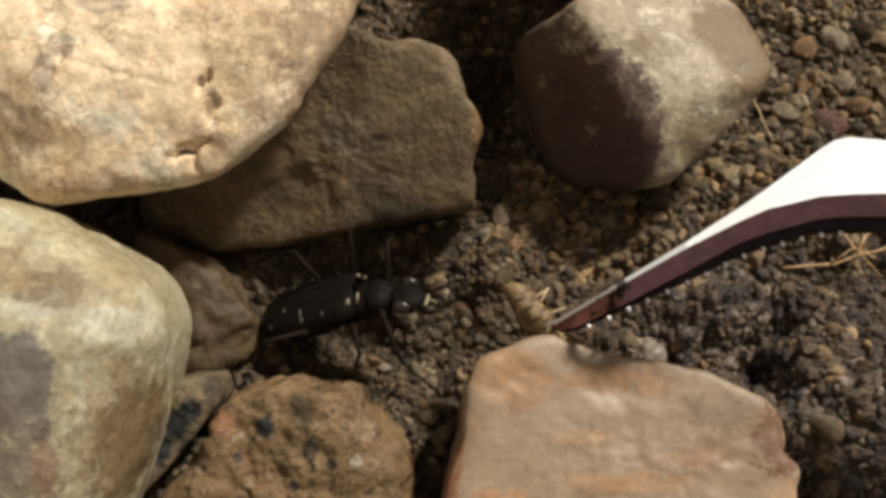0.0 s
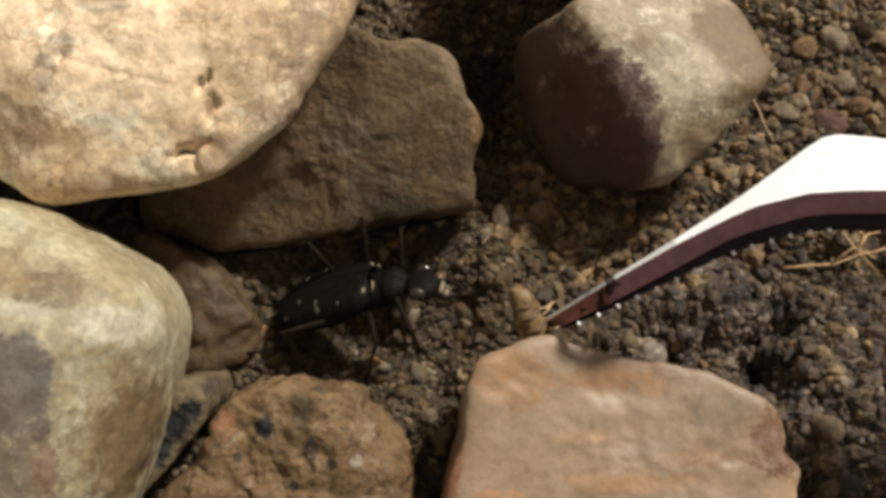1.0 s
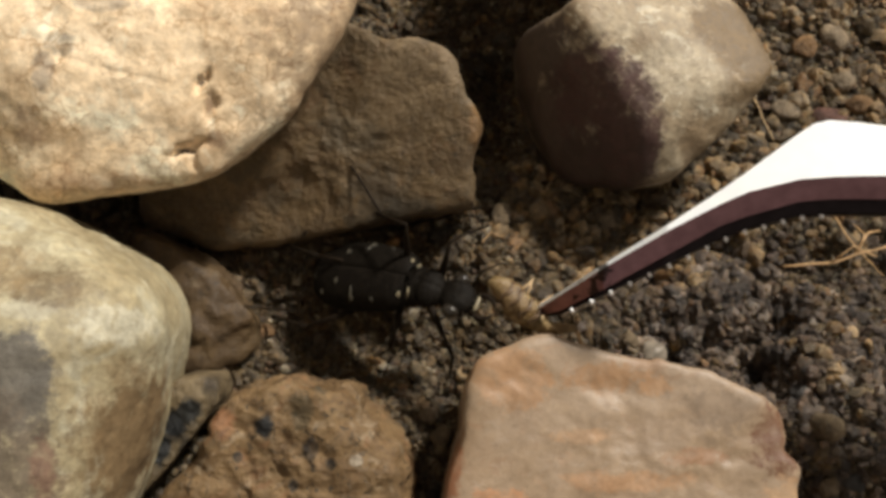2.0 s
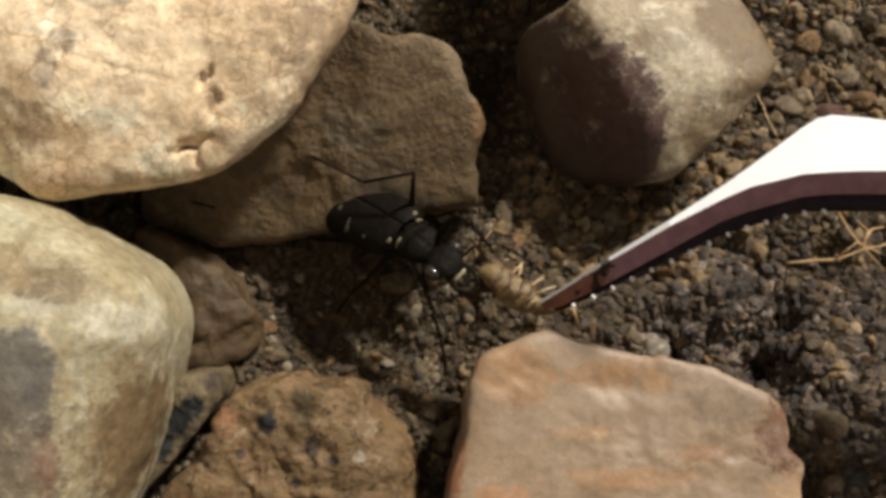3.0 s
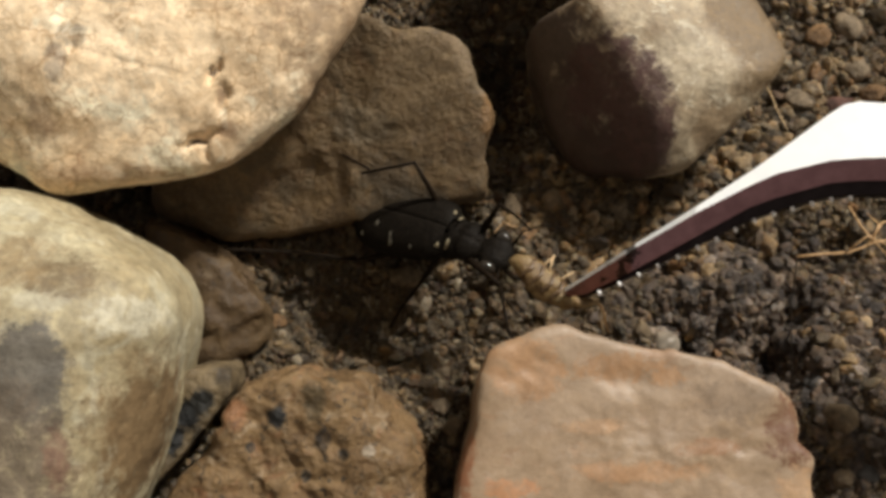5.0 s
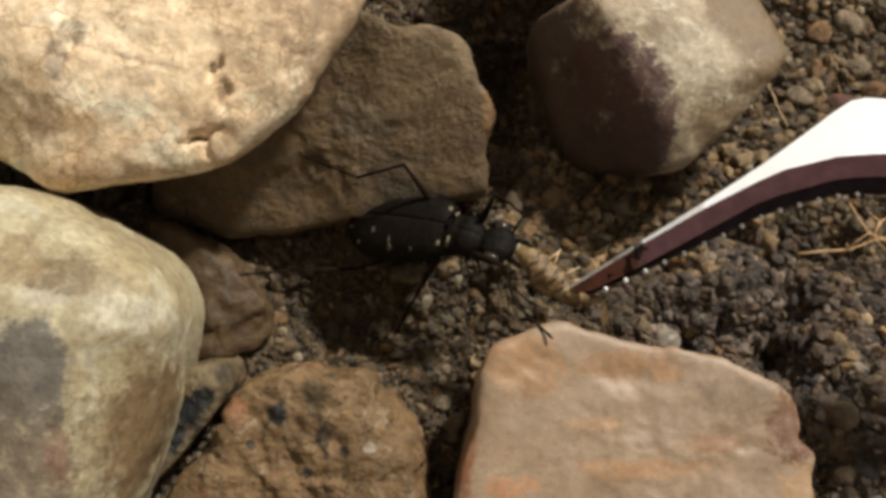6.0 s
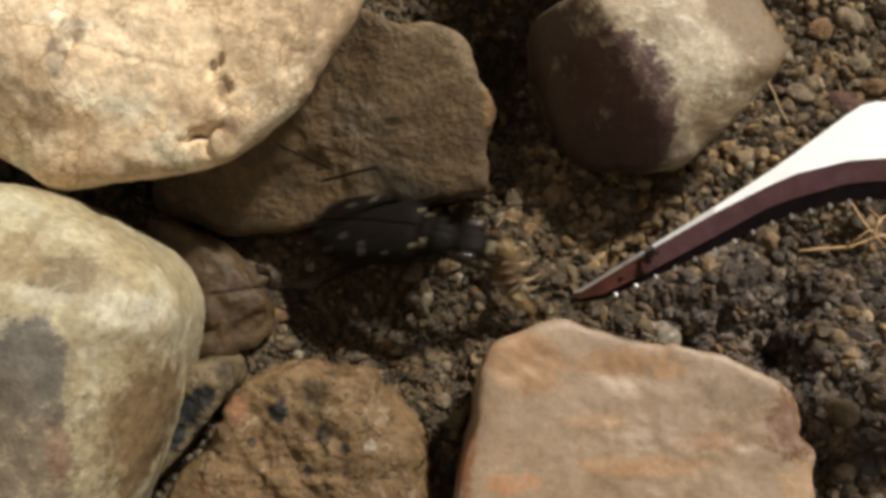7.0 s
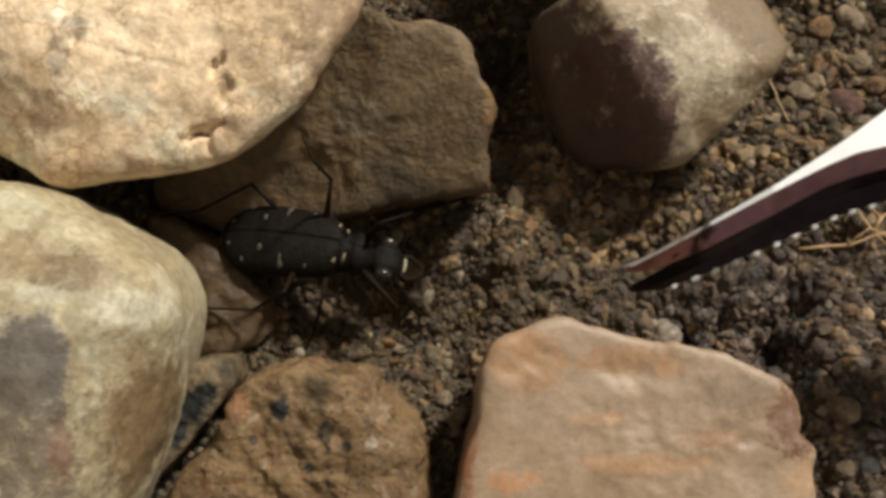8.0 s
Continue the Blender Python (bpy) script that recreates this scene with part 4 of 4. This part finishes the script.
# leg: root, femur, tibia and tarsus lengths, then knee, ankle and toe for crouching, feeding, resting and, where they differ, braced and first grip (mm, about the waist of the beetle, its own lean taken out)
LEGS = [
    ((1.2, 1.0, -0.7), (3.0, 3.2, 3.0), ((1.7, 2.4, 1.0), (2.4, 4.5, -1.0), (3.2, 6.0, -3.0)), ((2.0, 2.2, 2.8), (2.7, 3.1, -0.2), (3.7, 3.7, -2.9)), ((2.3, 1.2, 2.1), (4.1, 3.0, 0.2), (5.8, 4.6, -1.7))),
    ((1.2, -1.0, -0.7), (3.6, 3.3, 3.3), ((1.9, -3.6, 0.3), (2.7, -4.4, -2.0), (3.9, -5.0, -3.8)), ((4.0, -2.0, 2.2), (5.6, -4.8, 3.8), (8.5, -6.3, 4.6)), ((3.5, -3.0, -0.2), (3.7, -3.6, -3.3), (5.1, -3.8, -6.0)), ((4.8, -2.9, -1.0), (5.9, -3.6, -2.8), (6.5, -4.0, -5.8))),
    ((-1.6, 1.2, -0.9), (5.0, 3.8, 4.2), ((-0.6, 2.9, 1.2), (-0.8, 5.0, -0.5), (-1.0, 7.5, -1.0)), ((-4.1, 2.4, 2.1), (-7.1, 1.5, -0.1), (-11.2, 2.0, -0.6)), ((-1.1, 3.0, 3.0), (-1.6, 2.8, 6.2), (-3.6, 6.2, 3.9)), ((-4.0, 2.3, 2.2), (-5.8, -0.2, 4.5), (-9.5, 0.4, 2.4)), ((-1.6, 2.3, 3.2), (-4.3, 0.4, 1.2), (-8.5, -0.3, 0.8))),
    ((-1.0, -1.2, -0.9), (2.9, 2.6, 2.4), ((-0.5, -3.2, 0.0), (-0.8, -4.2, -2.5), (-1.2, -5.5, -3.8)), ((-1.1, -2.7, -3.6), (-1.8, -4.2, -5.7), (-2.2, -5.2, -7.8)), ((-0.7, -3.8, 0.5), (-1.1, -5.0, -1.8), (-1.8, -6.0, -3.8))),
    ((-3.0, 1.2, -0.9), (4.9, 3.9, 4.0), ((-4.0, 2.6, 0.5), (-6.5, 4.0, -2.5), (-9.0, 4.5, -3.8)), ((-5.7, 1.5, -5.5), (-8.9, 0.6, -7.7), (-11.8, -1.0, -5.4)), ((-6.5, 2.9, 2.1), (-9.3, -0.2, 3.1), (-12.2, 0.4, 0.4))),
    ((-3.0, -1.2, -0.9), (4.8, 4.3, 4.5), ((-5.0, -2.6, 0.0), (-7.0, -3.0, -3.0), (-10.0, -2.6, -3.8)), ((-5.7, -2.7, -4.8), (-10.1, -4.7, -4.1), (-14.0, -7.1, -2.9)), ((-2.8, -4.5, 2.8), (-4.8, -4.6, -0.4), (-8.3, -4.9, -1.1))),
]
LEANS = (pose(0, 0, 0, -30, -32, 0), pose(0, 0, 0, 0, -28, 0), pose(0, 0, 0, -4, -4, 0), pose(0, 0, 0, 0, -28, 0), pose(0, 0, 0, 0, -28, 0))


def along(a, way):
    """A pose at a whose z axis points along way."""
    return Matrix.Translation(a * MM) @ Vector(way).to_track_quat("Z", "Y").to_matrix().to_4x4()


def leg_poses(leg, posture):
    root, lengths, joints = Vector(leg[0]), leg[1], [LEANS[posture].inverted() @ Vector(j) for j in leg[2 + posture]]
    made, at = [], root
    for length, target in zip(lengths, joints):
        way = (target - at).normalized()
        made.append(along(at, way))
        at = at + way * length
    return made[0], made[0].inverted() @ made[1], made[0].inverted() @ made[2]


def build_beetle():
    body = new("tiger_beetle")
    tagged(body, "black tiger beetle with small ivory spots and long thin legs", "beetle")
    for side in (1, -1):
        wing = part("elytron", elytron_mesh(side), M_shell, body, "black wing case with ivory spots")
        for s, q, ds, dq in ((0.028, 0.80, 0.014, 0.09), (0.25, 0.84, 0.013, 0.06), (0.45, 0.82, 0.024, 0.11), (0.455, 0.66, 0.011, 0.12), (0.63, 0.45, 0.021, 0.10), (0.77, 0.82, 0.016, 0.07), (0.905, 0.48, 0.018, 0.09)):
            part("spot", mark_mesh(s, q, ds, dq, side), M_ivory if s < 0.1 else M_spots, wing, "small ivory spot")
    part("abdomen", egg("abdomen", (3.8, 1.95, 1.2), (-3.9, 0, -0.45)), M_shell, body)
    part("thorax", egg("thorax", (1.9, 1.45, 1.1), (-0.4, 0, -0.55)), M_shell, body)
    neck = pose(0, 0, 0, 0, 24, 0)
    d, f = ico(4)
    v = d * np.array((1.2, 1.34, 0.85))
    v = v * (1 - 0.12 * np.abs(d[:, :1]) ** 4)
    v[:, 0] = np.sign(v[:, 0]) * np.minimum(np.abs(v[:, 0]), 0.98)
    v[:, 2] -= 0.12 * np.exp(-(v[:, 1] / 0.12) ** 2) * (v[:, 2] > 0)
    for x0 in (-0.62, 0.66):
        v *= (1 - 0.09 * np.exp(-((v[:, :1] - x0) / 0.13) ** 2)) ** np.array([[0, 1, 1]])
    v += np.array((1.0, 0, 0.0))
    shield = part("pronotum", mesh_of("pronotum", v * MM, f), M_shell, body, "dull black ridged neck shield")
    shield.matrix_basis = neck
    for side in (1, -1):
        a = side * 0.95
        edge = part("collar", rod("collar", [(-0.02, a * 1.3, 0.25), (-0.02, a * 1.05, 0.62), (-0.02, a * 0.75, 0.86)], [0.05, 0.085, 0.05], 6), M_ivory, shield, "yellowish edge behind the neck shield")
    d, f = ico(4)
    v = d * np.array((1.25, 1.28, 0.75))
    v[:, 1] *= np.where(v[:, 0] > 0, 1 - 0.28 * (v[:, 0] / 1.25) ** 2, 1 - 0.1 * (v[:, 0] / 1.25) ** 2)
    v[:, 2] -= 0.1 * np.exp(-(v[:, 1] / 0.45) ** 2) * (v[:, 2] > 0)
    v += np.array((2.95, 0, 0.02))
    skull = part("head", mesh_of("head", v * MM, f), M_shell, body)
    skull.matrix_basis = neck
    for side in (1, -1):
        part("eye", egg("eye", (0.6, 0.42, 0.5), (2.85, side * 1.12, 0.24)), M_eye, skull, "large glossy dark eye")
        part("mandible", rod("mandible", [(3.9, side * 0.6, -0.2), (4.6, side * 0.8, -0.28), (5.15, side * 0.55, -0.32), (5.5, side * 0.1, -0.32)], [0.22, 0.18, 0.12, 0.03]), M_legs, skull, "curved pointed jaw")
        part("palp", rod("palp", [(3.7, side * 0.5, -0.5), (4.2, side * 0.9, -0.8), (4.6, side * 0.9, -1.1)], [0.09, 0.08, 0.06], 6), M_ivory, skull)
        feel = [(3.6, side * 0.8, 0.2), (3.9, side * 1.8, 0.8), (4.8, side * 2.7, 0.9), (6.0, side * 3.2, 0.6), (7.2, side * 3.3, 0.2)]
        part("antenna", rod("antenna", feel, [0.085, 0.07, 0.06, 0.055, 0.035], 6), M_legs, skull, "thin brown jointed feeler")
    part("labrum", egg("labrum", (0.16, 0.55, 0.14), (4.22, 0, -0.02)), M_ivory, skull, "ivory upper lip")
    legs = []
    for leg in LEGS:
        a, b, c = leg[1]
        thigh = part("leg", rod("leg", [(0, 0, -0.1), (0, 0, 0.25 * a), (0, 0, 0.6 * a), (0, 0, a)], [0.22, 0.25, 0.18, 0.11]), M_legs, body, "dark brown spindly leg")
        shin = part("tibia", rod("tibia", [(0, 0, -0.05), (0, 0, 0.5 * b), (0, 0, b)], [0.13, 0.105, 0.10], 7), M_legs, thigh)
        foot = part("tarsus", rod("tarsus", [(0, 0, -0.05)] + [(0, 0, c * k / 10 + dz) for k in range(1, 10, 2) for dz in (0, 0.25)] + [(0, 0, c)], [0.08] + [0.10, 0.07] * 5 + [0.04], 6), M_legs, thigh)
        legs.append((leg, thigh, shin, foot))
    return body, legs


def build_prey():
    grub = new("larva")
    tagged(grub, "yellowish segmented larva with dark bands, torn", "larva")
    rings, sides = 28, 16
    verts, faces = [], []
    for i in range(rings + 1):
        s = i / rings
        x, y = -2.4 + 4.4 * s, 0.3 * math.sin(s * 3.1) + 0.18 * math.sin(s * 7 + 1)
        r = 0.95 * max(0.02, math.sin(math.pi * (0.06 + 0.86 * s)) ** 0.55) * (1 - 0.09 * math.cos(s * 6 * 2 * math.pi) ** 4)
        for k in range(sides):
            a = 2 * math.pi * k / sides
            q = Vector((x, r * math.cos(a), r * math.sin(a)))
            w = r * (1 + 0.24 * noise.fractal(q * 0.9, 0.9, 2.0, 2))
            verts.append(Vector((x + 0.12 * math.sin(a * 2 + s * 9), y + w * math.cos(a), 0.9 * w * math.sin(a))) * MM)
    for i in range(rings):
        for k in range(sides):
            faces.append((i * sides + k, i * sides + (k + 1) % sides, (i + 1) * sides + (k + 1) % sides, (i + 1) * sides + k))
    faces += [tuple(range(sides))[::-1], tuple(range(rings * sides, (rings + 1) * sides))]
    part("trunk", mesh_of("trunk", verts, faces), M_prey, grub)
    for x, r in ((-1.2, 0.84), (-0.5, 0.9), (0.3, 0.94), (1.0, 0.88)):
        ring = [(x + 0.1 * math.sin(5 * a), 0.2 + r * math.cos(a), r * 0.92 * math.sin(a)) for a in np.linspace(0.3, math.pi - 0.5, 9)]
        part("band", rod("band", ring, [0.03, 0.09, 0.13, 0.08, 0.12, 0.14, 0.09, 0.1, 0.02], 6), M_band, grub, "dark brown crossband")
    part("tail", rod("tail", [(1.6, 0, 0.1), (2.15, 0.25, 0.5), (2.75, 0.65, 0.9), (3.3, 1.15, 1.1)], [0.5, 0.42, 0.34, 0.2]), M_prey, grub)
    part("leg", rod("leg", [(3.1, 1.0, 1.1), (3.6, 1.0, 1.0), (4.9, 0.0, 1.0)], [0.13, 0.12, 0.06], 6), M_root, grub, "thin amber leg")
    for x, turn in ((0.6, 0.4), (-0.1, -0.5), (-0.7, 0.2), (1.1, 0.9)):
        part("leg", rod("leg", [(x, 0.6, 0.3), (x + 0.5 * turn, 1.2, 0.8), (x + turn, 1.9, 0.4)], [0.08, 0.06, 0.03], 6), M_hair, grub, "thin pale frayed leg")
    return grub


build_ground()
build_stones()
build_grains()
build_pebbles()
build_threads()
tweezers, jaw = build_tweezers()
beetle, legs = build_beetle()
prey = build_prey()


def at(x, y, z, rx, ry, rz):
    return pose(x * MM, y * MM, z * MM, rx, ry, rz)


def held(x, y, z, roll):
    """Tweezers with their tip at x, y, z (mm), rolled about their length."""
    return pose(x * MM, y * MM, z * MM, TILT, 0, 0) @ pose(0, 0, 0, 0, 0, 30) @ pose(0, 0, 0, roll, 0, 0) @ pose(0, 0, 0, 0, 0, -30)


def motions():
    walk(beetle, [
        (0.0, at(-4.80, -4.28, 3.80, -30, -32, 3)),
        (0.2, at(-4.59, -4.03, 3.80, -30, -32, 9)),
        (0.3, at(-4.28, -3.71, 3.80, -30, -32, 7)),
        (0.5, at(-3.89, -3.45, 3.80, -30, -32, 5)),
        (1.1, at(-3.87, -3.51, 3.80, -30, -32, 5)),
        (1.3, at(-3.27, -3.75, 3.80, -25, -30, 1)),
        (1.5, at(-2.09, -4.37, 3.80, -12, -30, -9)),
        (1.7, at(-1.32, -4.70, 4.20, -8, -32, -13)),
        (2.2, at(-1.59, -2.97, 5.00, 0, -28, -26)),
        (2.8, at(-1.69, -1.08, 5.80, 0, -28, -40)),
        (3.0, at(-1.96, -1.32, 5.80, 0, -28, -41)),
        (3.3, at(-2.06, -1.10, 5.80, 0, -28, -41)),
        (3.5, at(-2.08, -0.83, 5.80, 0, -28, -40)),
        (3.8, at(-1.74, -1.05, 5.80, 0, -28, -37)),
        (4.0, at(-0.45, -1.59, 5.80, 0, -28, -37)),
        (4.3, at(-0.08, -1.82, 5.80, 0, -28, -36)),
        (4.5, at(0.22, -1.84, 5.80, 0, -28, -34)),
        (4.7, at(0.31, -1.80, 5.80, 0, -28, -32)),
        (5.2, at(0.28, -1.73, 5.80, 0, -28, -25)),
        (5.8, at(0.20, -1.65, 5.80, 0, -28, -20)),
        (6.2, at(0.10, -1.71, 5.80, 0, -28, -19)),
        (6.5, at(-0.07, -1.75, 5.80, 0, -28, -18)),
        (6.9, at(-0.16, -1.73, 5.80, 0, -28, -18)),
        (7.0, at(-1.63, -1.75, 5.40, 0, -22, -13)),
        (7.1, at(-3.56, -1.83, 4.80, -2, -16, -8)),
        (7.2, at(-5.03, -2.07, 4.20, -2, -8, -8)),
        (7.3, at(-6.15, -2.20, 3.80, -4, -5, -8)),
        (7.4, at(-6.67, -2.21, 3.70, -4, -4, -8)),
        (7.6, at(-6.97, -2.24, 3.70, -4, -4, -8)),
        (8.0, at(-7.04, -2.27, 3.70, -4, -4, -8)),
    ])
    walk(prey, [
        (0.0, at(5.60, -7.17, 7.90, 0, 10, -48)),
        (0.5, at(5.70, -7.70, 8.60, 0, 20, -55)),
        (1.0, at(5.40, -7.95, 8.60, 0, 28, -60)),
        (1.5, at(5.00, -7.55, 8.40, 0, 22, -50)),
        (2.8, at(4.54, -6.12, 8.10, 0, 8, -34)),
        (3.0, at(4.31, -6.08, 8.10, 0, 8, -34)),
        (3.5, at(4.06, -5.88, 8.10, 0, 8, -40)),
        (4.0, at(4.49, -5.77, 8.10, 0, 8, -42)),
        (4.5, at(5.11, -6.11, 8.10, 0, 8, -38)),
        (5.8, at(5.75, -5.68, 8.10, 0, 8, -42)),
        (6.1, at(5.73, -5.75, 8.10, 0, 8, -44)),
        (6.3, at(5.65, -5.72, 8.10, 0, 30, -55)),
        (6.5, at(4.90, -5.34, 7.90, 0, 98, -72)),
        (6.9, at(4.74, -5.43, 7.90, 0, 98, -74)),
        (7.0, at(3.43, -3.52, 3.20, 0, 60, -68)),
        (7.1, at(1.45, -3.85, 1.40, 0, 10, -50)),
        (7.3, at(-0.05, -3.31, -2.60, 0, 0, -40)),
        (8.0, at(-0.41, -3.50, -2.80, 0, 0, -38)),
    ])
    walk(tweezers, [
        (0.0, held(6.54, -7.90, 7.70, 0)),
        (0.3, held(6.44, -7.72, 7.70, 0)),
        (0.5, held(6.33, -7.52, 7.70, 0)),
        (1.0, held(5.94, -7.72, 7.70, 0)),
        (1.2, held(5.79, -7.39, 7.70, 0)),
        (1.5, held(5.62, -7.08, 7.70, 0)),
        (1.7, held(5.56, -7.01, 7.70, 0)),
        (2.8, held(5.56, -6.92, 7.70, 0)),
        (3.0, held(5.50, -6.89, 7.70, 0)),
        (3.5, held(5.49, -6.87, 7.70, 0)),
        (3.8, held(5.70, -6.60, 7.70, 0)),
        (4.0, held(5.99, -6.46, 7.70, 0)),
        (4.5, held(6.22, -6.59, 7.70, 0)),
        (4.7, held(6.31, -6.55, 7.70, 0)),
        (5.8, held(6.72, -6.42, 7.70, 0)),
        (6.0, held(6.80, -6.42, 7.70, 0)),
        (6.5, held(7.25, -6.36, 7.70, 0)),
        (7.0, held(7.35, -6.83, 7.70, 0)),
        (7.3, held(7.45, -7.01, 7.70, 0)),
        (7.6, held(7.64, -7.19, 7.70, 0)),
        (7.8, held(8.34, -6.86, 7.70, 0)),
        (7.9, held(9.39, -6.19, 7.70, 2)),
        (8.0, held(10.49, -5.29, 7.70, 3)),
    ])
    # the jaws let go, then part
    walk(jaw, [(0.0, pose(0, 0, 0)), (6.2, pose(0, 0, 0)), (6.5, pose(0, -0.1 * MM, 0)), (7.6, pose(0, -0.1 * MM, 0)), (7.8, pose(0, -0.5 * MM, -0.1 * MM)), (8.0, pose(0.3 * MM, -1.1 * MM, -0.2 * MM))])
    # crouching until the lunge, reaching while it feeds, resting after the retreat
    for leg, thigh, shin, foot in legs:
        crouch, reach_out, rest = leg_poses(leg, 0), leg_poses(leg, 1), leg_poses(leg, 2)
        brace = leg_poses(leg, 3) if len(leg) > 5 else reach_out
        first = leg_poses(leg, 4) if len(leg) > 6 else brace
        for k, ob in enumerate((thigh, shin, foot)):
            a, g, s, b, c = crouch[k], first[k], brace[k], reach_out[k], rest[k]
            walk(ob, [(0.0, a), (1.4, a), (1.9, a.lerp(g, 0.35)), (2.3, a.lerp(g, 0.7)), (2.8, g), (3.0, g), (3.4, s), (3.8, s), (4.5, s.lerp(b, 0.5)), (5.8, b), (6.9, b), (7.05, b.lerp(c, 0.35)), (7.2, b.lerp(c, 0.7)), (7.35, c), (8.0, c)])


motions()
